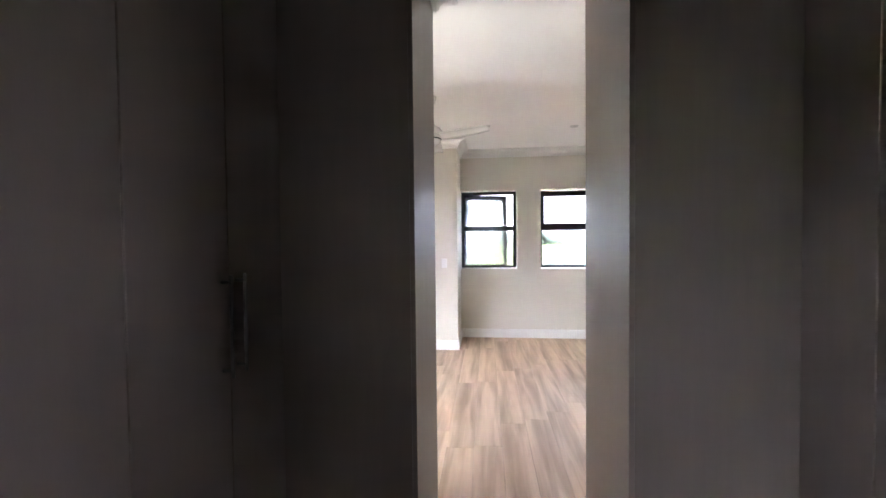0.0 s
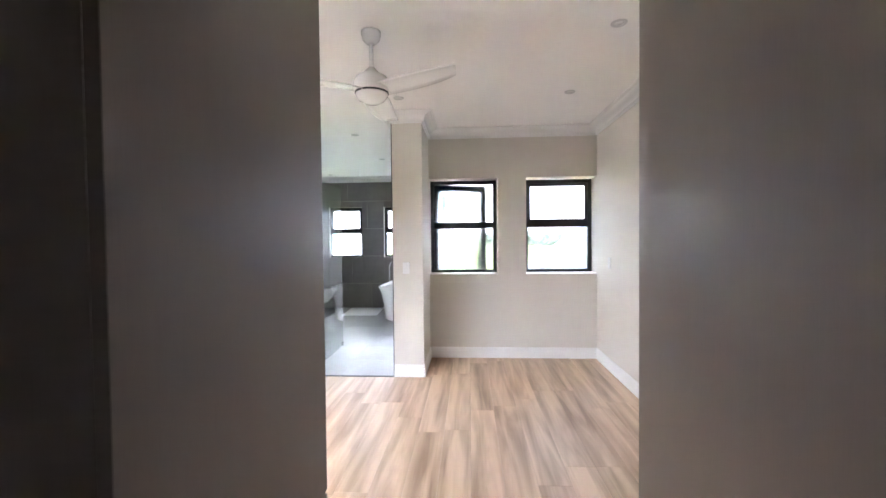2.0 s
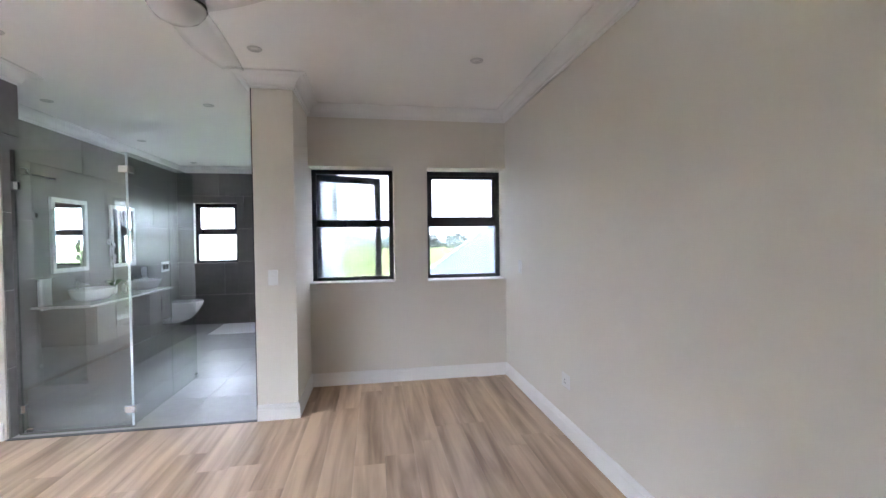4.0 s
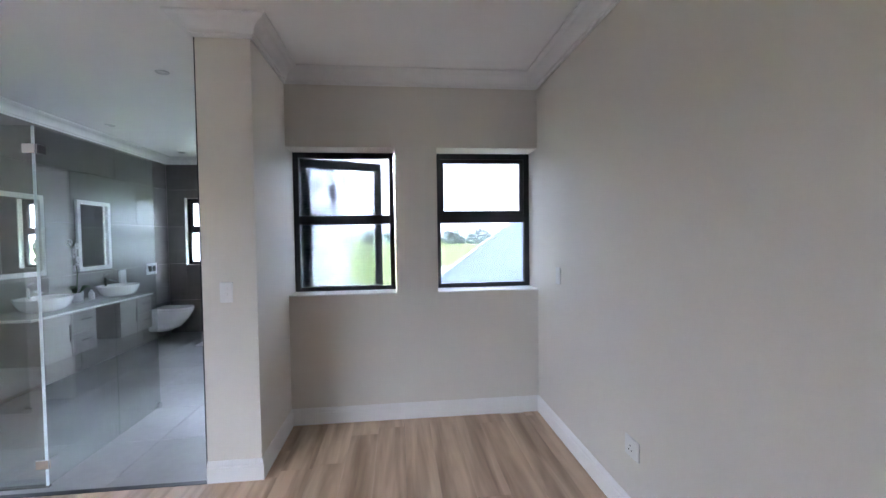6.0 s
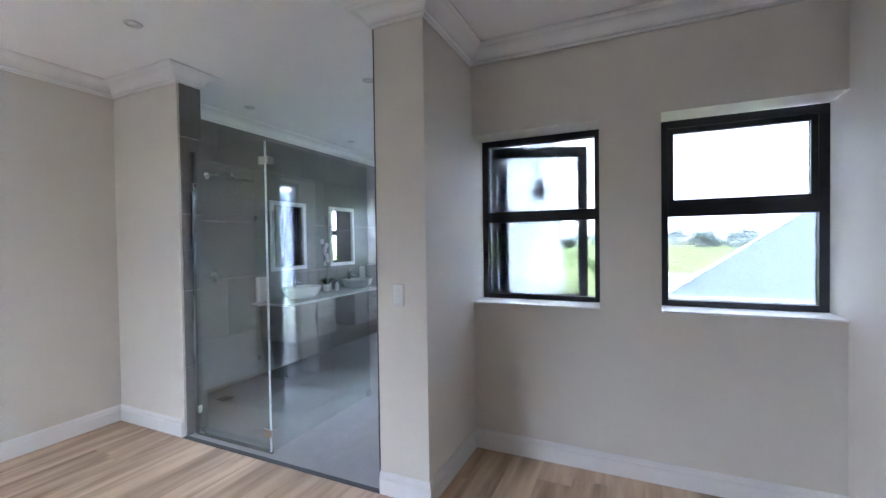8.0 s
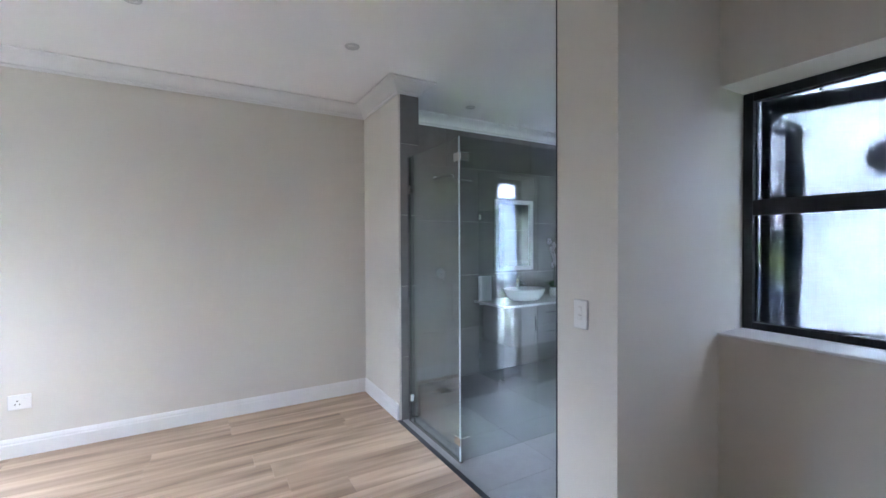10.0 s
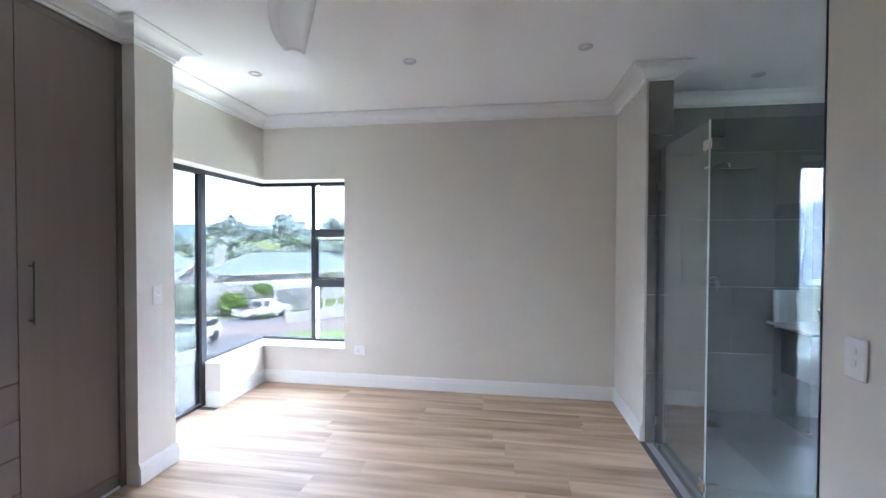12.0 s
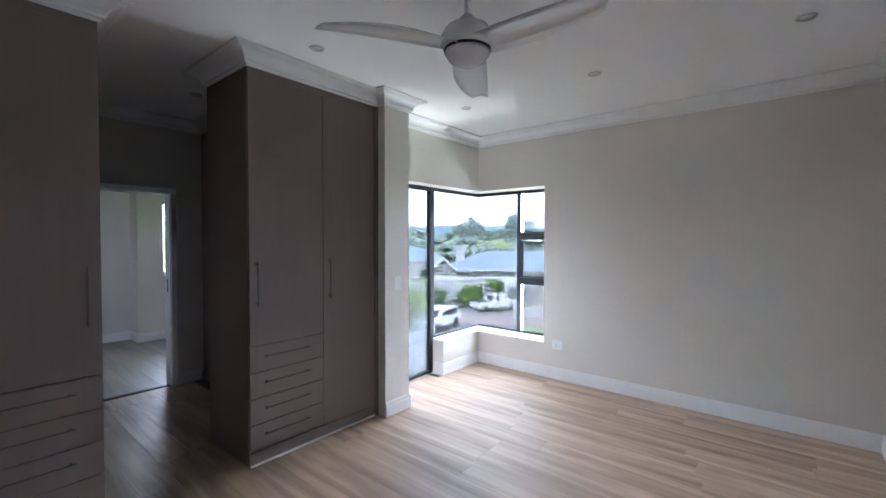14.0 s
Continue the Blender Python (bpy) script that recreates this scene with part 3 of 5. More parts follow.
def side_wardrobe(name, xf, xb, label, sgn, handles=True, end=1.495):
    """A wardrobe along the dressing passage; sgn is the way its doors face along x."""
    w = thing(name, label, "wardrobe", ((xf + xb) / 2, 0.75, 0), group="wardrobes")
    ox, oy = (xf + xb) / 2, 0.75
    lo, hi = min(xf - sgn * 0.02, xb), max(xf - sgn * 0.02, xb)
    part("body", boxes((lo - ox, hi - ox, 0.004 - oy, end - oy, 0.0, 2.585)), TAUPE_EDGE, w)
    fl, fh = min(xf, xf - sgn * 0.019), max(xf, xf - sgn * 0.019)
    part("plinth", boxes((fl - ox, fh - ox, 0.004 - oy, end - oy, 0.0, 0.085)), TAUPE, w)
    ys = (0.03, 0.42, 0.81, 1.17, end)
    for i in range(4):
        d = part("door", boxes((fl - ox, fh - ox, ys[i] + 0.002 - oy, ys[i + 1] - 0.002 - oy, 0.09, 2.543), bevel=0.0015), TAUPE, w)
        if handles:
            y = ys[i + 1] - 0.035 if i % 2 == 0 else ys[i] + 0.035
            handle(d, (xf - ox, y - oy, 1.195), 0.26, True, "+x" if sgn > 0 else "-x")
    return w


side_wardrobe("wardrobe_passage", -0.82, -1.395, "row of tall taupe wardrobe doors along the dark dressing passage", 1)
side_wardrobe("wardrobe_passage", 0.94, 1.485, "row of tall plain taupe wardrobe doors in the dark dressing passage", -1, False, 1.43)


# ---- ceiling fan ----
def ceiling_fan():
    f = thing("ceiling_fan", "white three-bladed ceiling fan with a frosted bowl light", "fan", (-0.545, 3.675, CH))
    part("canopy", lathe(bmesh.new(), [(0.004, -0.075), (0.03, -0.072), (0.052, -0.05), (0.06, -0.02), (0.06, 0.0)]), GLOSSW, f, smooth=True)
    part("rod", tube(bmesh.new(), [(0, 0, -0.07), (0, 0, -0.285)], 0.0125, 12), GLOSSW, f, smooth=True)
    part("motor_housing", lathe(bmesh.new(), [(0.02, -0.218), (0.05, -0.253), (0.095, -0.278), (0.115, -0.313), (0.115, -0.353), (0.105, -0.370)][::-1], 32), GLOSSW, f, smooth=True)
    part("ring", lathe(bmesh.new(), [(0.100, -0.380), (0.104, -0.378), (0.104, -0.370), (0.098, -0.368)], 32), BLACK, f, smooth=True)
    part("bowl", lathe(bmesh.new(), [(0.004, -0.443), (0.045, -0.436), (0.08, -0.416), (0.098, -0.390), (0.100, -0.380)], 32), CERAMIC, f, smooth=True)
    bm = bmesh.new()
    n = 14
    top, bot = [], []
    for i in range(n + 1):
        t = i / n
        r = 0.07 + 0.57 * t
        w = 0.085 + 0.085 * math.sin(math.pi * min(1, t * 0.75 + 0.22)) - 0.005 * t
        sweep_off = 0.02 * math.sin(math.pi * t) - 0.01 * t
        z = -0.362 + 0.02 * math.sin(math.pi * t * 0.6) - 0.03 * t
        rt, rb = [], []
        for j in range(6):
            s = j / 5 - 0.5
            y = sweep_off + s * w
            tilt = -s * (0.03 - 0.012 * t)
            zz = z + tilt + 0.012 * (1 - 4 * s * s)
            rr = r - (0.05 * (s + 0.5) * max(0.0, t * 4 - 3))
            rt.append(bm.verts.new((rr, y, zz + 0.003)))
            rb.append(bm.verts.new((rr, y, zz - 0.003)))
        top.append(rt)
        bot.append(rb)
    for i in range(n):
        for j in range(5):
            bm.faces.new((top[i][j], top[i + 1][j], top[i + 1][j + 1], top[i][j + 1]))
            bm.faces.new((bot[i][j], bot[i][j + 1], bot[i + 1][j + 1], bot[i + 1][j]))
        bm.faces.new((top[i][0], bot[i][0], bot[i + 1][0], top[i + 1][0]))
        bm.faces.new((top[i][5], top[i + 1][5], bot[i + 1][5], bot[i][5]))
    bm.faces.new(top[0] + bot[0][::-1])
    bm.faces.new((bot[n] + top[n][::-1]))
    bmesh.ops.recalc_face_normals(bm, faces=list(bm.faces))
    b0 = part("blade", bm, GLOSSW, f, "glossy white curved fan blade", True)
    for k, ang in enumerate((-150.0, -30.0, 90.0)):
        if k == 0:
            b = b0
        else:
            b = b0.copy()
            scene.collection.objects.link(b)
            b.parent = f
        b.rotation_euler = (0, 0, radians(ang))
    return f


ceiling_fan()


# ---- downlights ----
def downlight():
    d = thing("downlight", "small round recessed ceiling downlight, switched off", "downlight", (0, 0, CH), group="ceiling downlights")
    part("ring", lathe(bmesh.new(), [(0.030, -0.002), (0.034, -0.007), (0.044, -0.006), (0.048, -0.001), (0.048, 0.0), (0.03, 0.0)], 24, close=False), SATIN, d, smooth=True)
    part("lamp", lathe(bmesh.new(), [(0.029, 0.0), (0.024, -0.003), (0.003, -0.004)], 20), GLOSSW, d, smooth=True)
    return d


spots = [(-2.15, 2.49), (-0.59, 2.47), (-2.10, 3.68), (0.95, 3.69), (-2.05, 4.84), (-0.58, 4.88), (0.94, 4.86), (-0.44, 0.95), (0.6, 0.95),
         (-2.69, 6.19), (-1.33, 6.15), (-2.68, 7.71), (-1.33, 7.71), (-2.66, 9.18)]
first = downlight()
first.matrix_world = pose(spots[0][0], spots[0][1], CH)
for x, y in spots[1:]:
    copy_thing(first, pose(x, y, CH))


# ---- switches and sockets ----
def plate(name, label, cat, at, rz, kind):
    s = thing(name, label, cat, at, rz)
    if kind == "switch":
        part("cover", boxes((-0.037, 0.037, 0, 0.010, -0.06, 0.06), bevel=0.004), GLOSSW, s)
        for dz in (-0.022, 0.012):
            part("rocker", boxes((-0.010, 0.010, 0.010, 0.014, dz, dz + 0.020), bevel=0.002), GLOSSW, s)
    else:
        part("cover", boxes((-0.060, 0.060, 0, 0.010, -0.050, 0.050), bevel=0.004), GLOSSW, s)
        part("rocker", boxes((-0.045, -0.025, 0.010, 0.014, 0.018, 0.034), bevel=0.002), GLOSSW, s)
        part("pin_holes", boxes((-0.005, 0.001, 0.0101, 0.0106, -0.018, -0.010), (0.018, 0.024, 0.0101, 0.0106, -0.018, -0.010), (0.006, 0.013, 0.0101, 0.0106, 0.004, 0.012)), RUBBER, s)
    return s


plate("light_switch", "white double light switch on the wall pier", "switch", (-0.595, 5.33, 1.12), 180, "switch")
plate("light_switch", "white light switch on the greige side wall", "switch", (1.525, 5.60, 1.14), 90, "switch")
plate("light_switch", "white light switch on the narrow wall beside the wardrobe", "switch", (-1.54, 2.215, 1.11), 0, "switch")
plate("wall_socket", "white wall socket above the skirting under the window", "socket", (-3.22, 2.915, 0.365), -90, "socket")
plate("wall_socket", "white wall socket low on the side wall", "socket", (1.525, 4.67, 0.385), 90, "socket")


# ---- bathroom ----
def pieces(parent, name, material, cells, axis, c, depth):
    cache = {}
    for a0, a1, b0, b1 in cells:
        k = (round(a1 - a0, 3), round(b1 - b0, 3))
        if k not in cache:
            w, h = k
            if axis == "z":
                bm = boxes((0, w, 0, h, 0, depth), bevel=0.0006)
            elif axis == "x":
                bm = boxes((0, depth, 0, w, 0, h), bevel=0.0015)
            else:
                bm = boxes((0, w, 0, depth, 0, h), bevel=0.0015)
            me = bpy.data.meshes.new(name)
            bm.to_mesh(me)
            bm.free()
            me.materials.append(material)
            cache[k] = me
        ob = new(name, cache[k])
        ob.location = (a0, b0, c) if axis == "z" else (c, a0, b0) if axis == "x" else (a0, c, b0)
        ob.parent = parent


def grid_cells(a0, a1, b0, b1, da, db, shift=0.0, gap=0.003, holes=(), boff=0.0):
    out = []
    b = b0 - boff
    row = 0
    while b < b1 - 0.01:
        a = a0 - (shift * row) % da
        while a < a1 - 0.01:
            cell = (max(a, a0), min(a + da, a1) - gap, max(b, b0), min(b + db, b1) - gap)
            todo = [cell]
            for h in holes:
                nxt = []
                for c in todo:
                    if c[1] <= h[0] or c[0] >= h[1] or c[3] <= h[2] or c[2] >= h[3]:
                        nxt.append(c)
                        continue
                    if c[0] < h[0]:
                        nxt.append((c[0], h[0], c[2], c[3]))
                    if c[1] > h[1]:
                        nxt.append((h[1], c[1], c[2], c[3]))
                    m0, m1 = max(c[0], h[0]), min(c[1], h[1])
                    if c[2] < h[2]:
                        nxt.append((m0, m1, c[2], h[2]))
                    if c[3] > h[3]:
                        nxt.append((m0, m1, h[3], c[3]))
                todo = nxt
            out += [c for c in todo if c[1] - c[0] > 0.008 and c[3] - c[2] > 0.008]
            a += da
        b += db
        row += 1
    return out


def basin(x, y, label):
    b = thing("washbasin", label, "basin", (x, y, 0.745), group="washbasins")
    prof = [(0.11, 0.0), (0.15, 0.01), (0.18, 0.05), (0.205, 0.115), (0.208, 0.125), (0.200, 0.125), (0.172, 0.055), (0.12, 0.022), (0.03, 0.018)]
    part("bowl", lathe(bmesh.new(), prof, 36, sx=0.92, sy=1.2), CERAMIC, b, smooth=True)
    part("waste", lathe(bmesh.new(), [(0.022, 0.019), (0.02, 0.024), (0.004, 0.025)], 16), CHROME, b, smooth=True)
    return b


def vanity_unit(y0, y1, label):
    v = thing("vanity_unit", label, "cabinet", (XW + 0.25, (y0 + y1) / 2, 0.375), group="vanity units")
    h = (y1 - y0) / 2
    part("body", boxes((-0.25, 0.235, -h, h, 0, 0.395)), CABINET, v)
    d = part("door", boxes((0.236, 0.254, -h + 0.003, -0.002, 0.004, 0.39), bevel=0.0015), CABINET, v)
    part("handle", tube(bmesh.new(), [(0.28, -0.05, 0.14), (0.28, -0.05, 0.30)], 0.005), STEEL, d)
    for z in (0.004, 0.199):
        dd = part("drawer", boxes((0.236, 0.254, 0.002, h - 0.003, z, z + 0.19), bevel=0.0015), CABINET, v)
        part("handle", tube(bmesh.new(), [(0.28, h / 2 - 0.06, z + 0.12), (0.28, h / 2 + 0.06, z + 0.12)], 0.005), STEEL, dd)
    return v


vanity_unit(6.62, 7.26, "grey wall-hung vanity cabinet under a white stone top")
vanity_unit(7.62, 8.20, "grey wall-hung vanity cabinet under a white stone top")
ct = thing("countertop", "white stone vanity top with two vessel basins on it", "countertop", (XW + 0.25, 7.35, 0.772))
part("slab", boxes((-0.25, 0.27, -0.85, 0.86, 0.0, 0.022), bevel=0.003), STONE_TOP, ct)
part("apron", boxes((-0.05, -0.03, -0.175, 0.195, -0.39, -0.001)), TAUPE_EDGE, ct)
basin(XW + 0.25, 6.99, "white oval vessel washbasin on a stone top")
basin(XW + 0.25, 8.02, "white oval vessel washbasin on a stone top, by a soap bottle")
for o in [o for o in scene.objects if o.name.startswith("washbasin")]:
    o.location.z = 0.7945
for y in (7.05, 8.08):
    t = thing("basin_tap", "tall chrome mixer tap beside a vessel basin", "tap", (XW + 0.06, y, 0.7942), group="basin taps")
    part("body", lathe(bmesh.new(), [(0.026, 0), (0.024, 0.01), (0.022, 0.20), (0.020, 0.21)], 20), CHROME, t, smooth=True)
    part("spout", tube(bmesh.new(), [(0.0, 0, 0.17), (0.06, 0, 0.178), (0.13, 0, 0.165)], 0.011, 12), CHROME, t, smooth=True)
    part("lever", tube(bmesh.new(), [(0.0, 0, 0.21), (-0.01, 0, 0.235), (0.05, 0, 0.25)], 0.006, 8), CHROME, t, smooth=True)


def wall_mirror(y0, y1, z0, z1):
    m = thing("wall_mirror", "white framed rectangular mirror on grey tiles", "mirror", (XW + 0.005, (y0 + y1) / 2, z0), group="bathroom mirrors")
    h, H = (y1 - y0) / 2, z1 - z0
    part("mirror_frame", frame_bars(bmesh.new(), "y", -h, h, 0, H, 0.014, 0.026, 0.045), WHITE, m)
    part("mirror_glass", boxes((0.002, 0.010, -h + 0.045, h - 0.045, 0.045, H - 0.045)), MIRROR, m)


wall_mirror(6.77, 7.31, 1.10, 1.89)
wall_mirror(7.745, 8.27, 1.10, 1.89)

# orchid and bottles
orc = thing("orchid", "white orchid in a small glass vase on the vanity", "plant", (XW + 0.17, 7.49, 0.7942))
part("vase", lathe(bmesh.new(), [(0.035, 0), (0.045, 0.03), (0.042, 0.09), (0.03, 0.10)], 20), CERAMIC, orc, smooth=True)
part("stem", tube(bmesh.new(), [(0, 0, 0.08), (0.01, 0.01, 0.3), (0.0, 0.0, 0.5), (0.03, -0.05, 0.62)], 0.004, 6), LEAF, orc)
rnd = random.Random(4)
for k in range(5):
    bm = bmesh.new()
    a = k * 1.26
    pts = [(0.02 * math.cos(a), 0.02 * math.sin(a), 0.09), (0.09 * math.cos(a), 0.09 * math.sin(a), 0.17), (0.17 * math.cos(a), 0.17 * math.sin(a), 0.15)]
    for i, w in ((0, 0.012), (1, 0.028)):
        p, q = Vector(pts[i]), Vector(pts[i + 1])
        s = Vector((-math.sin(a), math.cos(a), 0))
        w2 = (0.028, 0.004)[i]
        vs = [bm.verts.new(v) for v in (p - s * w, p + s * w, q + s * w2, q - s * w2)]
        bm.faces.new(vs)
    ret = bmesh.ops.solidify(bm, geom=list(bm.faces), thickness=0.003)
    part("leaf", bm, LEAF, orc)
for k in range(7):
    bm = bmesh.new()
    cz, cy, cx = 0.36 + 0.045 * k, -0.01 * k + 0.02 * (k % 2), 0.02 * ((k % 3) - 1)
    for j in range(5):
        a = j * 1.257 + k
        c = Vector((cx + 0.02, cy + 0.022 * math.cos(a), cz + 0.022 * math.sin(a)))
        bmesh.ops.create_icosphere(bm, subdivisions=1, radius=0.019, matrix=Matrix.Translation(c) @ Matrix.Diagonal((0.35, 1, 1, 1)))
    part("flower", bm, PETAL, orc, smooth=True)
for x, y, h, lab in ((XW + 0.13, 7.60, 0.12, "small white soap bottle on the vanity"), (XW + 0.20, 7.66, 0.10, "small white lotion bottle on the vanity")):
    s = thing("soap_bottle", lab, "bottle", (x, y, 0.7942))
    part("body", lathe(bmesh.new(), [(0.025, 0), (0.028, 0.01), (0.028, h - 0.02), (0.012, h), (0.010, h + 0.012)], 16), CERAMIC, s, smooth=True)
    part("pump", tube(bmesh.new(), [(0, 0, h + 0.01), (0, 0, h + 0.04), (0.03, 0, h + 0.04)], 0.004, 6), CHROME, s)


def hung_towel(at, label, w, h, rail_len):
    r = thing("towel_rail", "chrome towel rail on the tiled wall", "rail", at)
    part("bar", tube(bmesh.new(), [(0.06, -rail_len / 2, 0), (0.06, rail_len / 2, 0)], 0.006), CHROME, r)
    for s in (-1, 1):
        part("bracket", tube(bmesh.new(), [(0.003, s * rail_len * 0.42, 0), (0.06, s * rail_len * 0.42, 0)], 0.008), CHROME, r)
    t = thing("hand_towel", label, "towel", at)
    bm = bmesh.new()
    n = 10
    cols = []
    for i in range(n + 1):
        y = -w / 2 + w * i / n
        wv = 0.004 * math.sin(i * 1.7)
        cols.append([bm.verts.new(p) for p in ((0.050 + wv, y, -h * 0.9), (0.050 + wv, y, 0.0), (0.054, y, 0.009), (0.066, y, 0.009), (0.070 + wv, y, 0.0), (0.072 + wv, y, -h))])
    for a, b in zip(cols, cols[1:]):
        for j in range(5):
            bm.faces.new((a[j], b[j], b[j + 1], a[j + 1]))
    bmesh.ops.solidify(bm, geom=list(bm.faces), thickness=0.004)
    part("cloth", bm, TOWEL, t, smooth=True)


hung_towel((XW + 0.005, 6.60, 1.05), "small white towel over a chrome rail beside the shower glass", 0.16, 0.30, 0.26)
hung_towel((XW + 0.005, 8.40, 1.06), "small white folded towel over a chrome rail near the toilet", 0.12, 0.16, 0.2)

# toilet
wc = thing("toilet", "white wall-hung toilet with closed lid", "toilet", (XW + 0.005, 9.14, 0.05))
bm = bmesh.new()
prev = []
for z, l, w in ((0.09, 0.25, 0.10), (0.14, 0.36, 0.14), (0.25, 0.46, 0.165), (0.36, 0.53, 0.18), (0.385, 0.53, 0.18)):
    ring = [bm.verts.new((0, -w, z))] + [bm.verts.new((l - w * 0.9 + w * 0.9 * math.sin(a), -w * math.cos(a), z)) for a in [math.pi * k / 12 for k in range(13)]] + [bm.verts.new((0, w, z))]
    if prev:
        for i in range(len(ring)):
            j = (i + 1) % len(ring)
            bm.faces.new((prev[i], prev[j], ring[j], ring[i]))
    else:
        bm.faces.new(ring[::-1])
    prev = ring
bm.faces.new(prev)
part("bowl", bm, CERAMIC, wc, smooth=False)
bm = bmesh.new()
rings = [[bm.verts.new((l - 0.175 + 0.175 * math.sin(a), -0.183 * math.cos(a), z)) if k else bm.verts.new((0.06, -0.183, z)) for k, a in enumerate([math.pi * i / 12 for i in range(13)])] + [bm.verts.new((0.06, 0.183, z))] for z, l in ((0.388, 0.54), (0.42, 0.535))]
for i in range(14):
    j = (i + 1) % 14
    bm.faces.new((rings[0][i], rings[0][j], rings[1][j], rings[1][i]))
bm.faces.new(rings[0][::-1])
bm.faces.new(rings[1])
part("lid", bm, CERAMIC, wc)
fp = thing("flush_plate", "white flush plate on grey tiles above the toilet", "flush plate", (XW + 0.005, 9.12, 1.03))
part("cover", boxes((0.001, 0.012, -0.12, 0.12, -0.08, 0.08), bevel=0.003), GLOSSW, fp)
part("button", boxes((0.0121, 0.016, -0.09, -0.01, -0.04, 0.04), bevel=0.002), CHROME, fp)
part("button", boxes((0.0121, 0.016, 0.01, 0.09, -0.04, 0.04), bevel=0.002), CHROME, fp)

# bath
tub = thing("bathtub", "white freestanding oval bathtub with raised ends", "bathtub", (-1.20, 8.74, 0.0))
bm = bmesh.new()
seg = 40
rings = []
for f, z, up in ((0.72, 0.0, 0), (0.76, 0.02, 0), (0.80, 0.25, 0.0), (0.90, 0.45, 0.5), (1.0, 0.55, 1), (1.01, 0.56, 1), (0.97, 0.56, 1), (0.86, 0.42, 0.4), (0.78, 0.20, 0), (0.60, 0.12, 0)):
    ring = []
    for k in range(seg):
        a = 2 * math.pi * k / seg
        c, s = math.cos(a), math.sin(a)
        ring.append(bm.verts.new((0.40 * f * c, 0.78 * f * s, z + up * 0.10 * abs(s) ** 3)))
    if rings:
        for k in range(seg):
            bm.faces.new((rings[-1][k], rings[-1][(k + 1) % seg], ring[(k + 1) % seg], ring[k]))
    rings.append(ring)
bm.faces.new(rings[0][::-1])
bm.faces.new(rings[-1])
part("shell", bm, CERAMIC, tub, smooth=True)
tap = thing("bath_tap", "chrome floor-standing bath mixer tap", "tap", (-1.56, 9.42, 0.0))
part("column", tube(bmesh.new(), [(0, 0, 0), (0, 0, 0.85), (0.02, 0, 0.93), (0.10, 0, 0.96), (0.2, 0, 0.93)], 0.016, 12), CHROME, tap, smooth=True)
part("base", lathe(bmesh.new(), [(0.05, 0), (0.05, 0.01), (0.02, 0.015)], 20), CHROME, tap)
matt = thing("bath_mat", "white bath mat lying on grey floor tiles", "mat", (-2.02, 9.12, 0.0))
matt.matrix_world = pose(-2.02, 9.12, 0.0, 0, 0, 3)
part("cloth", boxes((-0.33, 0.33, -0.42, 0.42, 0.0005, 0.012), bevel=0.005), TOWEL, matt)

# shower
GX, GY, GH = -1.64, 5.408, 2.09


def clip(parent, bs):
    part("clip", boxes(*bs, bevel=0.003), CHROME, parent)


sp = thing("shower_screen", "clear glass shower screen with chrome clips across the opening", "shower screen", (0, 0, 0))
for name_, b in (("front_panel", (-2.385, GX - 0.012, GY - 0.005, GY + 0.005, 0.012, GH)), ("return_panel", (GX - 0.010, GX, GY - 0.005, 6.03, 0.012, GH)), ("door_panel", (GX - 0.010, GX, 6.036, 6.55, 0.012, GH)), ("rear_panel", (XW + 0.015, -2.66, 6.55, 6.56, 0.012, 1.75))):
    p = part(name_, boxes(b), SHOWER, sp)
    p.visible_shadow = False
part("edge_strip", boxes((GX - 0.014, GX + 0.002, GY - 0.008, GY - 0.0055, 0.012, GH)), mat("glass_edge", (0.62, 0.70, 0.72), 0.2, vary=0.05), sp)
part("sill_strip", boxes((-2.40, GX, GY - 0.012, GY + 0.012, 0.001, 0.011)), STEEL, sp)
clip(sp, [(GX - 0.062, GX + 0.006, GY - 0.016, GY - 0.0085, 0.11, 0.165), (GX + 0.0005, GX + 0.010, GY - 0.006, GY + 0.06, 0.11, 0.165)])
clip(sp, [(GX - 0.062, GX + 0.006, GY - 0.016, GY - 0.0085, 1.935, 1.99), (GX + 0.0005, GX + 0.010, GY - 0.006, GY + 0.06, 1.935, 1.99)])
clip(sp, [(-2.41, -2.36, GY - 0.015, GY + 0.015, 0.16, 0.22)])
clip(sp, [(-2.41, -2.36, GY - 0.015, GY + 0.015, 1.80, 1.86)])
clip(sp, [(GX - 0.02, GX + 0.01, 6.51, 6.56, 0.001, 0.05)])
clip(sp, [(XW + 0.003, XW + 0.045, 6.54, 6.57, 0.18, 0.23), (XW + 0.003, XW + 0.045, 6.54, 6.57, 1.66, 1.71), (-2.70, -2.65, 6.54, 6.57, 0.012, 0.05)])
clip(sp, [(-2.36, -2.31, GY - 0.012, GY + 0.012, 0.012, 0.05)])
part("wall_channel", boxes((-2.405, -2.386, GY - 0.01, GY + 0.01, 0.012, GH)), STEEL, sp)

sh = thing("wall_shower", "square chrome rain shower on a wall arm", "shower", (XW + 0.002, 6.03, 2.01))
part("arm", tube(bmesh.new(), [(0.0, 0, 0.05), (0.30, 0, 0.05), (0.345, 0, 0.035), (0.35, 0, -0.02)], 0.011, 10), CHROME, sh, smooth=True)
part("plate", boxes((0.22, 0.48, -0.13, 0.13, -0.032, -0.02), bevel=0.003), CHROME, sh)
part("flange", lathe(bmesh.new(), [(0.03, 0), (0.03, 0.006), (0.012, 0.01)], 16), CHROME, sh).matrix_local = pose(0.002, 0, 0.05, 0, 90, 0)
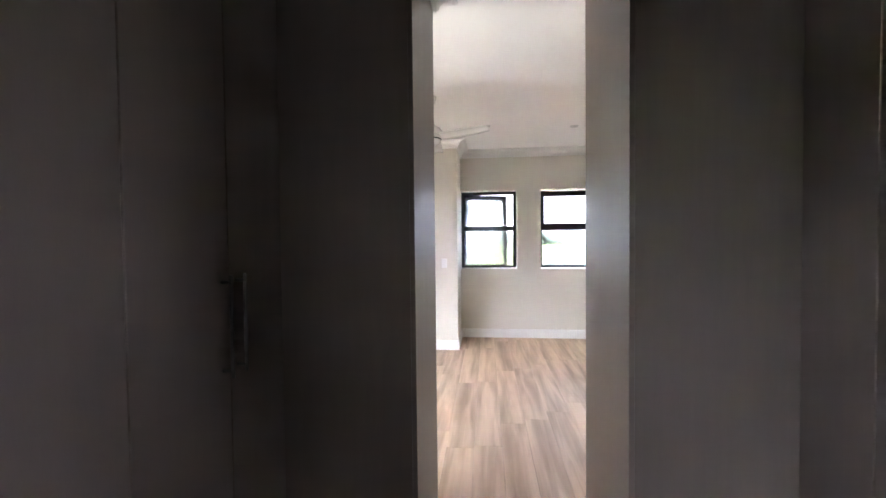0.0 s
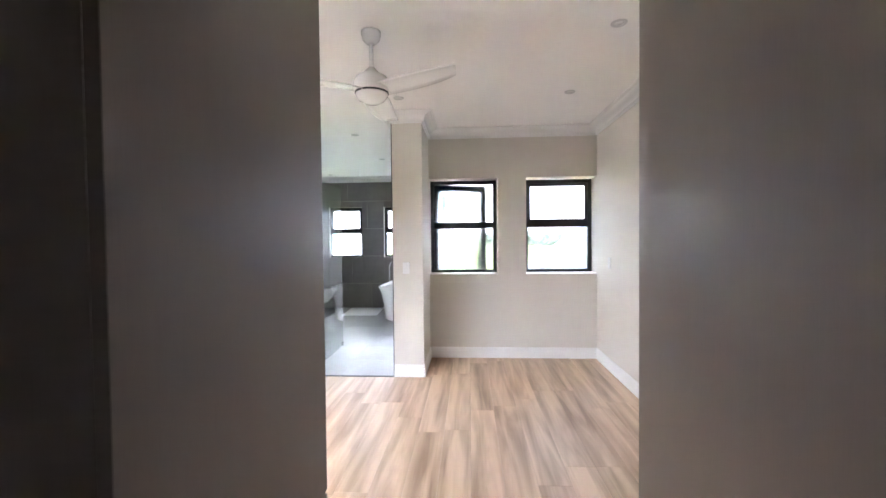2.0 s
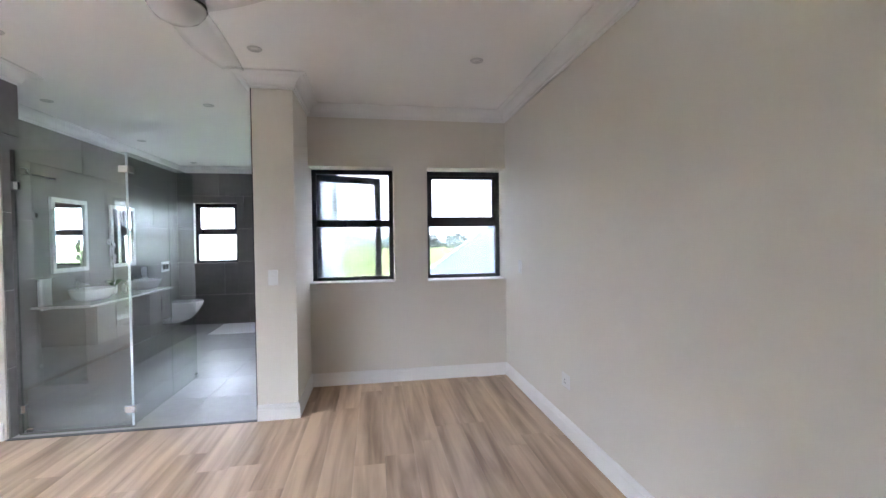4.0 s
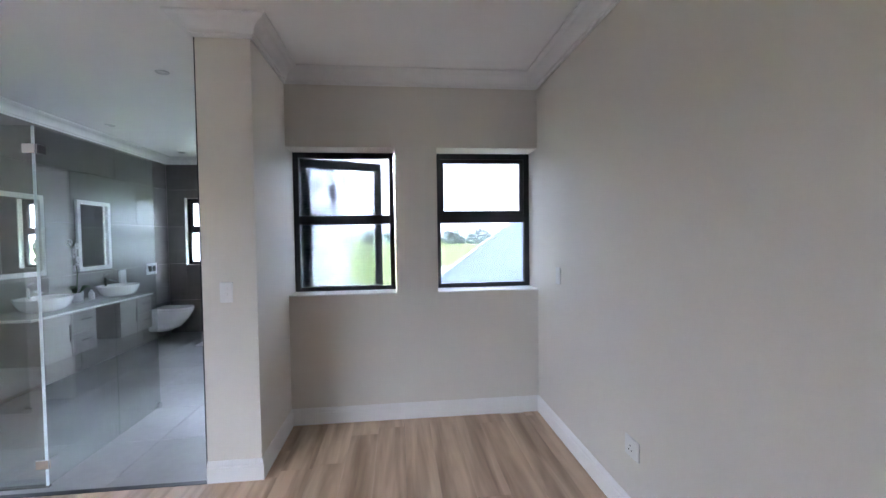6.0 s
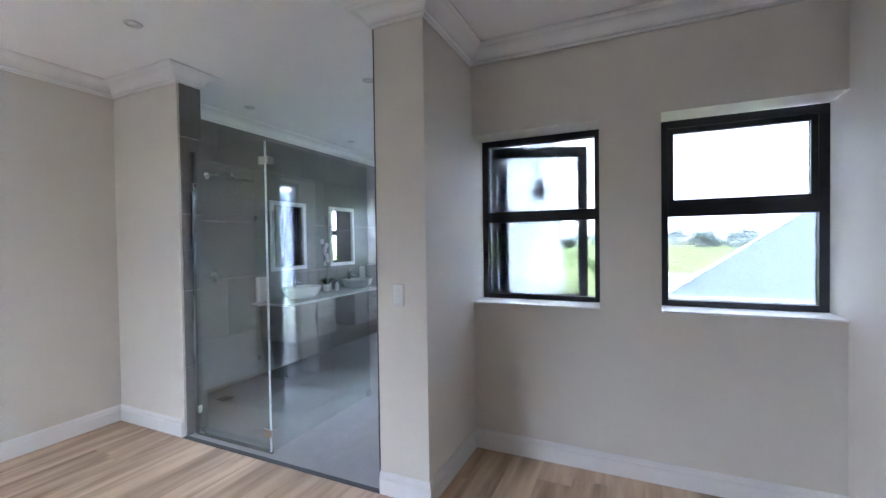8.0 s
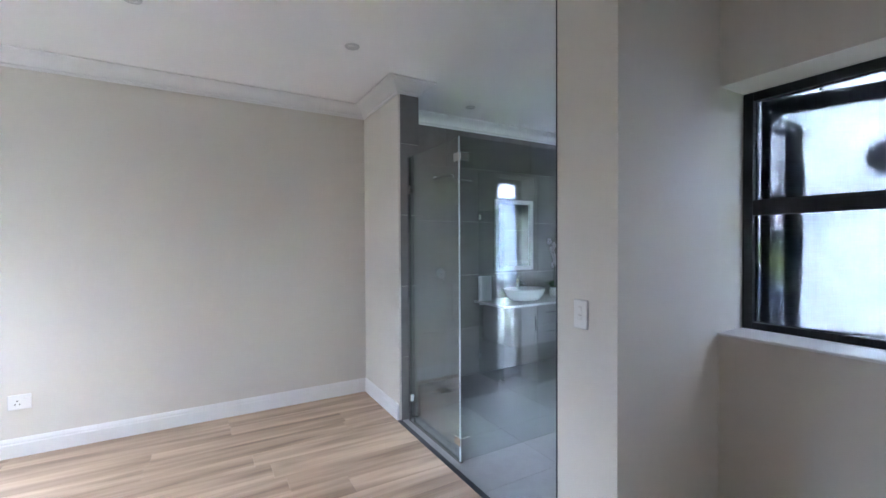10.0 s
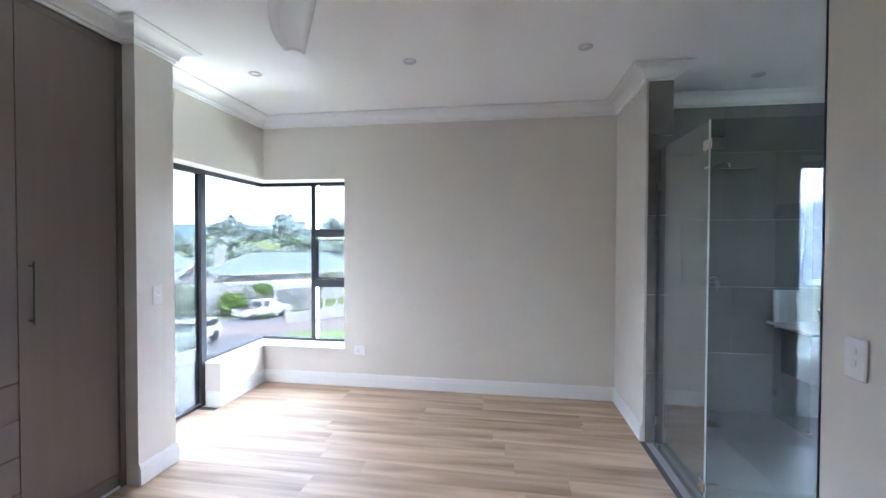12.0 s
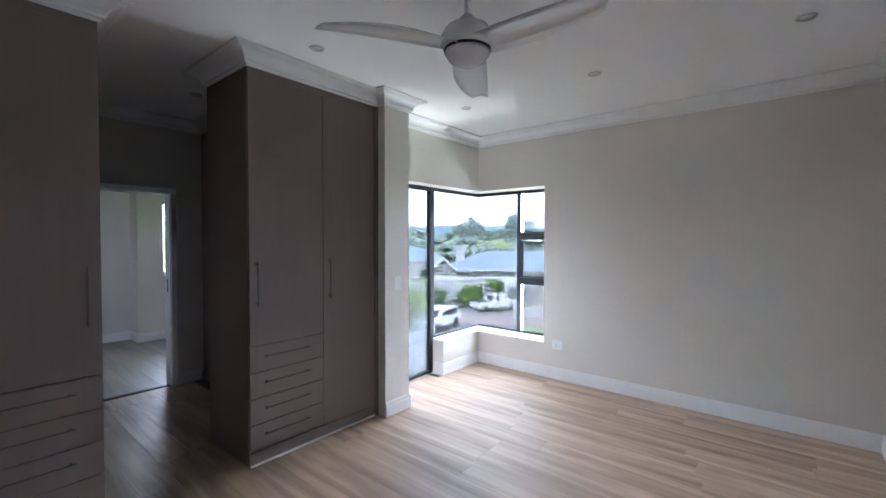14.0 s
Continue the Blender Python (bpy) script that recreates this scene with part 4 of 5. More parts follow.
mx = thing("shower_mixer", "round chrome shower mixer on grey wall tiles", "mixer", (XW + 0.002, 6.09, 1.10))
part("plate", lathe(bmesh.new(), [(0.055, 0), (0.055, 0.006), (0.05, 0.009)], 28), CHROME, mx).matrix_local = pose(0.002, 0, 0, 0, 90, 0)
part("body", lathe(bmesh.new(), [(0.024, 0.009), (0.024, 0.05), (0.018, 0.055)], 20), CHROME, mx).matrix_local = pose(0.002, 0, 0, 0, 90, 0)
part("lever", boxes((0.045, 0.06, -0.008, 0.008, -0.075, 0.0), bevel=0.003), CHROME, mx)
dr = thing("floor_drain", "square steel floor drain in the shower", "drain", (-2.83, 5.97, 0.0))
part("grate", boxes(*[(-0.055, 0.055, -0.055 + i * 0.016, -0.046 + i * 0.016, 0.0005, 0.004) for i in range(7)]), STEEL, dr)

# pier edge trims and threshold of the bathroom
structure("floor_trim", boxes((-2.43, -0.73, 5.312, 5.345, -0.006, 0.005)), BLACK)
structure("pier_edge_trim", boxes((-0.736, -0.7301, 5.327, 5.345, 0, 2.585)), BLACK)
wl_ = thing("outdoor_wall_light", "dark up-and-down wall light on a white outside wall", "wall light", (-0.420, 7.97, 1.965))
part("bracket", boxes((0.0, 0.02, -0.05, 0.05, -0.05, 0.05)), BLACK, wl_)
part("tube", lathe(bmesh.new(), [(0.045, -0.11), (0.045, 0.11)], 16, cx=0.065), BLACK, wl_)
# first box: underside of the unseen overhang added to block high sky
structure("eaves", boxes((-0.374, 2.1, 6.36, 7.0, 2.78, CH + 0.199), (-0.395, -0.375, 6.35, YN + 0.5, 2.66, 2.78), (-3.9, -0.396, YN + 0.23, YN + 0.5, 2.66, 2.78)), OUTWHITE)

# ---- outside ----
STREET = pose(0.95, 4.88, 0, 0, 0, 125)


def ground_z(x, y):
    d = -(x - 0.95) * 0.819 - (y - 4.88) * 0.574
    z = -3.3
    if d > 6:
        z -= min(d - 6, 40) * 0.068
    if d > 75:
        z += (d - 75) * 0.047 if d < 190 else 115 * 0.047 + (d - 190) * 0.01
    return z


def sheet(name, material, xs, ys, lift=0.0, local=None):
    bm = bmesh.new()
    grid = []
    for x in xs:
        row = []
        for y in ys:
            p = (local @ Vector((x, y, 0))) if local else Vector((x, y, 0))
            row.append(bm.verts.new((p.x, p.y, ground_z(p.x, p.y) + lift)))
        grid.append(row)
    for i in range(len(xs) - 1):
        for j in range(len(ys) - 1):
            bm.faces.new((grid[i][j], grid[i + 1][j], grid[i + 1][j + 1], grid[i][j + 1]))
    return structure(name, bm, material)


far = [-2500, -1200, -600, -400, -300, -220, -180, -150, -120, -100, -80, -60] + list(range(-50, 51, 5)) + [60, 80, 100, 140, 200, 300, 400, 600, 1200, 2500]
sheet("ground", GRASS, far, far)
st = [i * 2.5 for i in range(-16, 17)]
sheet("road", ASPHALT, st, [12 + i * 2 for i in range(0, 18)], 0.03, STREET)


def on_street(u, d, dz=0.0, turn=0.0):
    p = STREET @ Vector((u, d, 0))
    return Matrix.Translation((p.x, p.y, ground_z(p.x, p.y) + dz)) @ pose(0, 0, 0, 0, 0, 125 + turn)


def outdoor(name, label, category, m, group=""):
    ob = new(name)
    ob.matrix_world = m
    return tagged(ob, label, category, group)


def patch(name, material, pts, lift):
    bm = bmesh.new()
    vs = []
    for u, d in pts:
        p = STREET @ Vector((u, d, 0))
        vs.append(bm.verts.new((p.x, p.y, ground_z(p.x, p.y) + lift)))
    bm.faces.new(vs)
    bmesh.ops.recalc_face_normals(bm, faces=list(bm.faces))
    if bm.faces[:][0].normal.z < 0:
        bmesh.ops.reverse_faces(bm, faces=list(bm.faces))
    return structure(name, bm, material)


patch("pavement", PAVER, [(-6, 33), (8, 31), (8, 36), (-6, 38)], 0.06)
patch("lawn", LIME, [(1.2, 24), (9, 21), (9, 29), (2.6, 30.5)], 0.08)
patch("lawn", LIME, [(-6.5, 17.0), (-2.2, 16.4), (-2.0, 18.0), (-6.5, 19.0)], 0.08)


def hip_roof(bm, x0, x1, y0, y1, z, h, o=0.4, gable_left=False):
    x0, x1, y0, y1 = x0 - o, x1 + o, y0 - o, y1 + o
    m, r = (y0 + y1) / 2, (y1 - y0) / 2
    a, b = (x0 if gable_left else x0 + r), x1 - r
    v = [bm.verts.new(p) for p in ((x0, y0, z), (x1, y0, z), (x1, y1, z), (x0, y1, z), (a, m, z + h), (b, m, z + h))]
    for f in ((0, 1, 5, 4), (1, 2, 5), (2, 3, 4, 5), (3, 0, 4), (3, 2, 1, 0)):
        bm.faces.new([v[i] for i in f])


def facade_window(parent, x, z, w, h, y):
    f = part("window", frame_bars(bmesh.new(), "x", x - w / 2, x + w / 2, z, z + h, y, 0.12, 0.09), WHITE, parent)
    part("pane", boxes((x - w / 2 + 0.09, x + w / 2 - 0.09, y - 0.02, y + 0.02, z + 0.09, z + h - 0.09)), DARKGLASS, f)


# house across the street
h1 = outdoor("house", "single-storey cream rendered house with a blue-grey hipped roof", "house", on_street(0, 52, -0.6, 6))
part("wall", boxes((-6.0, 16.0, 2, 11, -0.5, 4.3), (-5.7, -2.5, -1.5, 2, -0.5, 4.2)), CREAM, h1)
bm = bmesh.new()
hip_roof(bm, -2.8, 16.2, 1.2, 11, 4.25, 2.25)
part("roof", bm, SLATE, h1)
bm = bmesh.new()
gx, gw, gy0, gy1 = -4.1, 1.85, -1.9, 6
v = [bm.verts.new(p) for p in ((gx - gw, gy0, 4.2), (gx + gw, gy0, 4.2), (gx, gy0, 5.85), (gx - gw, gy1, 4.2), (gx + gw, gy1, 4.2), (gx, gy1, 5.85))]
for f in ((0, 2, 5, 3), (2, 1, 4, 5), (0, 3, 4, 1)):
    bm.faces.new([v[i] for i in f])
part("roof", bm, SLATE, h1)
bm = bmesh.new()
v = [bm.verts.new(p) for p in ((gx - gw + 0.3, gy0 + 0.35, 4.2), (gx + gw - 0.3, gy0 + 0.35, 4.2), (gx, gy0 + 0.35, 5.7))]
bm.faces.new(v)
bmesh.ops.solidify(bm, geom=list(bm.faces), thickness=0.2)
part("gable", bm, CREAM, h1)
for s in (-1, 1):
    bm = bmesh.new()
    tube(bm, [(gx, gy0 - 0.02, 5.83), (gx + s * gw, gy0 - 0.02, 4.18)], 0.11, 4)
    part("bargeboard", bm, OUTWHITE, h1)
part("vent", lathe(bmesh.new(), [(0.25, 0), (0.25, 0.1), (0.17, 0.1)], 20), GARAGEDOOR, h1).matrix_local = pose(gx, gy0 + 0.3, 4.85, 90, 0, 0)
part("chimney", boxes((-2.1, -1.0, 5, 6.0, 4.9, 6.85), (-2.2, -0.9, 4.9, 6.1, 6.85, 7.0)), CREAM, h1)
part("fascia", boxes((-0.7, 16.5, 0.6, 0.8, 4.1, 4.3)), OUTWHITE, h1)
for x, z, w, hh in ((-5.0, 2.2, 0.6, 0.9), (-3.3, 2.2, 0.6, 0.9), (2.0, 1.6, 1.4, 1.4), (9.6, 1.6, 1.4, 1.3)):
    facade_window(h1, x, z, w, hh, -1.55 if x < -0.8 else 1.95)
part("door", boxes((5.0, 7.6, 1.9, 1.98, -0.4, 2.0)), GARAGEDOOR, h1)

# flat-roofed garages and pergola in front of it
gr = outdoor("garage", "flat-roofed cream double garage with a white parapet", "garage", on_street(2.5, 47.5, 0.0, 6))
part("wall", boxes((-7.5, 5.0, 0, 4, -0.5, 2.9)), CREAM, gr)
part("parapet", boxes((-7.7, 5.2, -0.15, 0.1, 2.9, 3.2)), OUTWHITE, gr)
for x in (-5.8, -2.4, 2.4):
    dgar = part("door", boxes((x - 1.35, x + 1.35, -0.06, -0.01, -0.4, 2.0)), GARAGEDOOR, gr)
    for k in range(4):
        part("panel", boxes((x - 1.3, x + 1.3, -0.09, -0.061, -0.3 + k * 0.56, 0.2 + k * 0.56), bevel=0.01), GARAGEDOOR, dgar)
pg = outdoor("pergola", "white slatted pergola beside the house", "pergola", on_street(5.2, 44.5, 0.0, 6))
for i in range(14):
    part("slat", boxes((-2.4 + i * 0.42, -2.27 + i * 0.42, -2.2, 2.6, 3.0, 3.16)), OUTWHITE, pg)
part("beam", boxes((-2.6, 3.6, -2.2, -2.05, 2.8, 2.99)), OUTWHITE, pg)
part("beam", boxes((-2.6, 3.6, 2.3, 2.45, 2.8, 2.99)), OUTWHITE, pg)
for x in (-2.5, 3.3):
    for y in (-2.18, 2.32):
        part("post", boxes((x, x + 0.2, y, y + 0.13, -0.4, 2.79)), OUTWHITE, pg)
bw = outdoor("boundary_wall", "long cream plastered boundary wall with piers along the road", "wall", on_street(8.0, 38.5, 0.0, 24))
for i in range(7):
    part("panel", boxes((-4.8 + i * 2.4, -2.75 + i * 2.4, 0, 0.2, -0.6, 1.0 + 0.04 * i)), CREAM, bw)
    part("pier", boxes((-5.15 + i * 2.4, -4.81 + i * 2.4, -0.07, 0.27, -0.6, 1.2 + 0.04 * i), bevel=0.02), CREAM, bw)

h2 = outdoor("house", "cream house with a blue-grey pitched roof behind dark trees", "house", on_street(-9.7, 58, 0.6, -2))
part("wall", boxes((-8, 4.2, 0, 7, -1.2, 3.9)), CREAM, h2)
bm = bmesh.new()
hip_roof(bm, -8, 4.2, 0, 7, 3.9, 2.0)
part("roof", bm, SLATE, h2)
part("fascia", boxes((-8.4, 4.6, -0.5, -0.38, 3.75, 3.95)), OUTWHITE, h2)
for x in (-5, -1, 2.5):
    facade_window(h2, x, 1.2, 1.2, 1.5, -0.05)
h3 = outdoor("house", "distant cream house with a slate roof", "house", on_street(20, 64, 0.0, -10))
part("wall", boxes((-5, 8, 0, 7, -0.5, 2.8)), CREAM, h3)
bm = bmesh.new()
hip_roof(bm, -5, 8, 0, 7, 2.8, 2.2)
part("roof", bm, SLATE, h3)

# the neighbouring roof north of the room
h4 = thing("house", "neighbouring house with a blue-grey tiled roof and white verge", "house", (0, 0, 0))
pa, pb = Vector((1.085, 11.5, 0.435)), Vector((5.585, 15.55, 2.99))
way = (pb - pa).normalized()
low, top_ = pa, pb + way * 1.5
bm = bmesh.new()
v = [bm.verts.new(p) for p in (low, (13, low.y, low.z), (13, top_.y, top_.z), top_)]
bm.faces.new(v)
bm.faces.new([bm.verts.new(p) for p in (low - Vector((0, 0, 0.2)), top_ - Vector((0, 0, 0.2)), (13, top_.y, top_.z - 0.2), (13, low.y, low.z - 0.2))])
part("roof", bm, SLATE, h4)
part("verge", tube(bmesh.new(), [low + Vector((0, 0, 0.03)), top_ + Vector((0, 0, 0.03))], 0.035, 6), OUTWHITE, h4)
part("wall", boxes((low.x + 0.5, 12.5, low.y + 0.5, low.y + 8, -4.5, 0.2)), OUTWHITE, h4)
part("gutter", boxes((low.x, 13, low.y - 0.12, low.y - 0.02, low.z - 0.12, low.z)), OUTWHITE, h4)


# ---- cars ----
def car(name, label, m, pickup):
    c = outdoor(name, label, "car", m)
    L, W = (5.2, 1.8) if pickup else (4.2, 1.75)
    if pickup:
        prof = [(-2.55, 0.45), (-2.58, 1.02), (-0.75, 1.05), (-0.55, 1.68), (0.75, 1.70), (1.35, 1.12), (2.35, 0.98), (2.55, 0.75), (2.5, 0.42)]
    else:
        prof = [(-2.05, 0.45), (-2.08, 0.9), (-1.75, 1.40), (-1.1, 1.52), (0.3, 1.50), (1.15, 0.98), (1.9, 0.82), (2.1, 0.62), (2.05, 0.35)]
    bm = bmesh.new()
    sides = []
    for s in (-1, 1):
        sides.append([bm.verts.new((x, s * (W / 2 - (0.14 if z > 1.2 else 0.0)), z)) for x, z in prof])
    n = len(prof)
    for i in range(n):
        j = (i + 1) % n
        bm.faces.new((sides[0][i], sides[1][i], sides[1][j], sides[0][j]))
    bm.faces.new(sides[0])
    bm.faces.new(sides[1][::-1])
    bmesh.ops.recalc_face_normals(bm, faces=list(bm.faces))
    bevelled(bm, 0.05, 2)
    part("body", bm, CARPAINT, c, smooth=False)
    top = 1.62 if pickup else 1.42
    a0, a1, b0, b1 = (-0.62, 1.12, -0.42, 0.72) if pickup else (-1.85, 0.95, -1.5, 0.2)
    for s in (-1, 1):
        w = W / 2
        bm = bmesh.new()
        q = [(a0 + 0.1, 1.08), (a1 - 0.1, 1.08), (b1, top - 0.03), (b0, top - 0.03)]
        vs = [bm.verts.new((x, s * (w - (0.0 if z < 1.2 else 0.115)), z if z > 1.2 else 1.08)) for x, z in q]
        bm.faces.new(vs)
        bmesh.ops.solidify(bm, geom=list(bm.faces), thickness=0.02 * s)
        part("side_window", bm, DARKGLASS, c)
    f0, f1 = ((1.30, 1.16), (0.82, 1.64)) if pickup else ((1.08, 1.05), (0.42, 1.45))
    for (xa, za), (xb, zb) in ((f0, f1), (((-0.73, 1.12), (-0.6, 1.6)) if pickup else ((-2.04, 1.0), (-1.80, 1.34)))):
        bm = bmesh.new()
        o = 0.03 if xa > 0 else -0.03
        vs = [bm.verts.new(p) for p in ((xa + o, -0.68, za), (xa + o, 0.68, za), (xb + o, 0.6, zb), (xb + o, -0.6, zb))]
        bm.faces.new(vs)
        bmesh.ops.solidify(bm, geom=list(bm.faces), thickness=0.02)
        part("windscreen", bm, DARKGLASS, c)
    for x in (-L * 0.31, L * 0.31):
        for s in (-1, 1):
            wh = part("wheel", lathe(bmesh.new(), [(0.2, -0.11), (0.34, -0.1), (0.36, 0), (0.34, 0.1), (0.2, 0.11)], 20), RUBBER, c)
            wh.matrix_local = pose(x, s * (W / 2 - 0.1), 0.36, 90, 0, 0)
            part("rim", lathe(bmesh.new(), [(0.03, 0.09 * -s), (0.2, 0.115 * -s)][::1], 16), STEEL, wh)
    for s in (-1, 1):
        part("headlight", boxes((L / 2 - 0.22, L / 2 - 0.02, s * 0.62 - 0.16, s * 0.62 + 0.16, 0.66, 0.82), bevel=0.02), CHROME, c)
        part("mirror", boxes((0.8, 0.95, s * (W / 2 + 0.1) - 0.08, s * (W / 2 + 0.1) + 0.08, 1.05, 1.18), bevel=0.02), CARPAINT, c)
    if pickup:
        part("load_bed", boxes((-2.5, -0.85, -0.75, 0.75, 1.03, 1.065)), RUBBER, c)
    return c


car("pickup_truck", "white double-cab pickup truck parked by a garden hedge", on_street(2.0, 43.0, 0.03, 30), True)
car("parked_car", "white hatchback parked at the roadside", on_street(-2.8, 29.2, 0.05, -116), False)


# ---- trees and shrubs ----
def crown_mesh(name, r, material, seed, clumps=26, leaf=0.16, squash=0.8, leaves=26):
    rnd = random.Random(seed)
    verts, faces = [], []
    for _ in range(clumps):
        while True:
            p = Vector((rnd.uniform(-1, 1), rnd.uniform(-1, 1), rnd.uniform(-0.8, 1)))
            if 0.25 < p.length < 1:
                break
        c = Vector((p.x * r, p.y * r, p.z * r * squash))
        cr = r * rnd.uniform(0.22, 0.38)
        for _ in range(leaves):
            d = Vector((rnd.gauss(0, 1), rnd.gauss(0, 1), rnd.gauss(0, 1))).normalized()
            q = c + d * cr * rnd.uniform(0.6, 1.0)
            a = (d + Vector((rnd.uniform(-.7, .7), rnd.uniform(-.7, .7), rnd.uniform(-.7, .7)))).normalized()
            u = a.orthogonal().normalized()
            w = a.cross(u)
            s = leaf * r * rnd.uniform(0.6, 1.2)
            k = len(verts)
            verts += [tuple(q + u * s), tuple(q + w * s * 0.7), tuple(q - u * s), tuple(q - w * s * 0.7)]
            faces.append((k, k + 1, k + 2, k + 3))
    me = bpy.data.meshes.new(name)
    me.from_pydata(verts, [], faces)
    me.materials.append(material)
    return me


def tree(label, m, h, r, material, seed, squash=0.8, name="tree", trunk=True, clumps=26):
    t = outdoor(name, label, "tree" if name == "tree" else "shrub", m)
    cz = h - r * squash
    if trunk:
        rnd = random.Random(seed)
        bm = bmesh.new()
        tube(bm, [(0, 0, -0.3), (0.02 * h, 0, cz * 0.5), (0, 0.01 * h, cz)], [0.035 * h, 0.026 * h, 0.015 * h], 8)
        for _ in range(5):
            a = rnd.uniform(0, 6.28)
            tube(bm, [(0, 0, cz * 0.6), (math.cos(a) * r * 0.3, math.sin(a) * r * 0.3, cz * 0.85), (math.cos(a) * r * 0.6, math.sin(a) * r * 0.6, cz + r * 0.2)], [0.015 * h, 0.01 * h, 0.004 * h], 6)
        part("trunk", bm, BARK, t)
    ob = new("crown", crown_mesh("crown", r, material, seed, squash=squash, clumps=clumps))
    ob.parent = t
    ob.location = (0, 0, cz)
    return t


tree("small bright green umbrella-shaped tree in a front garden", on_street(2.5, 46.6), 3.1, 1.3, LIME, 3, 0.35)
tree("dense green garden hedge", on_street(-0.6, 46.2), 2.4, 1.15, LIME, 5, 1.0, "shrub", False, 34)
tree("low green shrub beside the pickup truck", on_street(2.4, 42.0), 0.5, 0.55, FOLIAGE, 6, 0.5, "shrub", False)
tree("pale spiky garden shrub", on_street(-4.2, 43.5), 2.0, 1.2, FOLIAGE, 7, 0.8, "shrub", False)
tree("narrow dark green conifer by the house", on_street(-3.2, 47.5), 3.7, 0.45, FOLIAGE, 8, 2.2)
tree("narrow dark green conifer by the house", on_street(-8.2, 46.5), 3.8, 0.45, FOLIAGE, 9, 2.2)
tree("dense dark shrub in the garden", on_street(-9.6, 40.0), 2.2, 1.8, FOLIAGE, 10, 0.6, "shrub", False, 34)
rnd = random.Random(11)
for k in range(16):
    u = -34 + k * 3.6 + rnd.uniform(-1, 1)
    tree("dark green tree behind the houses", on_street(u, 88 + rnd.uniform(-8, 14), -0.5), rnd.uniform(6.5, 10) * (1.25 if u < -12 else 0.8), rnd.uniform(3.2, 4.8), MIDHAZE, 20 + k, 0.8)
for k in range(12):
    u = -45 + k * 9 + rnd.uniform(-3, 3)
    tree("far tree on the hillside", on_street(u, 175 + rnd.uniform(-15, 20), -0.5), rnd.uniform(7, 12), rnd.uniform(4, 7), FARHAZE, 50 + k, 0.7)
tree("tall spreading tree on the hillside", on_street(13.0, 128, -0.5), 12.5, 6.5, FARHAZE, 90, 0.5, clumps=18)
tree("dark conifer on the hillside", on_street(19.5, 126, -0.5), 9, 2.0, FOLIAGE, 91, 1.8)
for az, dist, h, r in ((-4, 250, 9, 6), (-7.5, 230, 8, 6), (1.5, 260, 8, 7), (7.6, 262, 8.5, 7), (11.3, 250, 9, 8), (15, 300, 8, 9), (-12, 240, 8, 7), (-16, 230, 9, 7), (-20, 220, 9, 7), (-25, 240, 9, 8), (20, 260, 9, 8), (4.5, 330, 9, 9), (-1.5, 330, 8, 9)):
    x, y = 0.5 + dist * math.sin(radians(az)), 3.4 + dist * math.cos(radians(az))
    t = tree("far round tree at the edge of the green field", Matrix.Translation((x, y, -3.4)), h, r, FARHAZE, int(100 + az), 0.6)
for az, dist in ((-2.8, 300), (0.6, 310), (3.2, 300), (5.3, 320), (9.0, 300), (-9.5, 290)):
    x, y = 0.5 + dist * math.sin(radians(az)), 3.4 + dist * math.cos(radians(az))
    h = thing("house", "low distant house beyond the green field", "house", (x, y, -3.3), -az)
    part("wall", boxes((-6, 6, 0, 8, 0, 3.0)), CREAM, h)
    bm = bmesh.new()
    hip_roof(bm, -6, 6, 0, 8, 3.0, 2.6)
    # roof takes the pale far green, so distance haze is in its colour
    part("roof", bm, FARHAZE, h)
for az, dist, r in ((-5.4, 75, 1.1), (-4.4, 62, 0.8)):
    x, y = 0.5 + dist * math.sin(radians(az)), 3.4 + dist * math.cos(radians(az))
    tree("small bush in the open field", Matrix.Translation((x, y, -3.3)), r * 1.3, r, FOLIAGE, int(200 + dist), 0.6, "shrub", False)
bm = bmesh.new()
ridge = []
for i in range(61):
    a = radians(-175 + i * 2)
    hgt = 60 + 26 * noise.noise(Vector((i * 0.13, 2.2, 0))) + 8 * noise.noise(Vector((i * 0.6, 5, 0)))
    ridge.append((1900 * math.sin(a), 1900 * math.cos(a), hgt))
for (x0, y0, h0), (x1, y1, h1_) in zip(ridge, ridge[1:]):
    bm.faces.new([bm.verts.new(p) for p in ((x0, y0, -60), (x1, y1, -60), (x1, y1, h1_), (x0, y0, h0))])
structure("backdrop_hills", bm, HILLS)

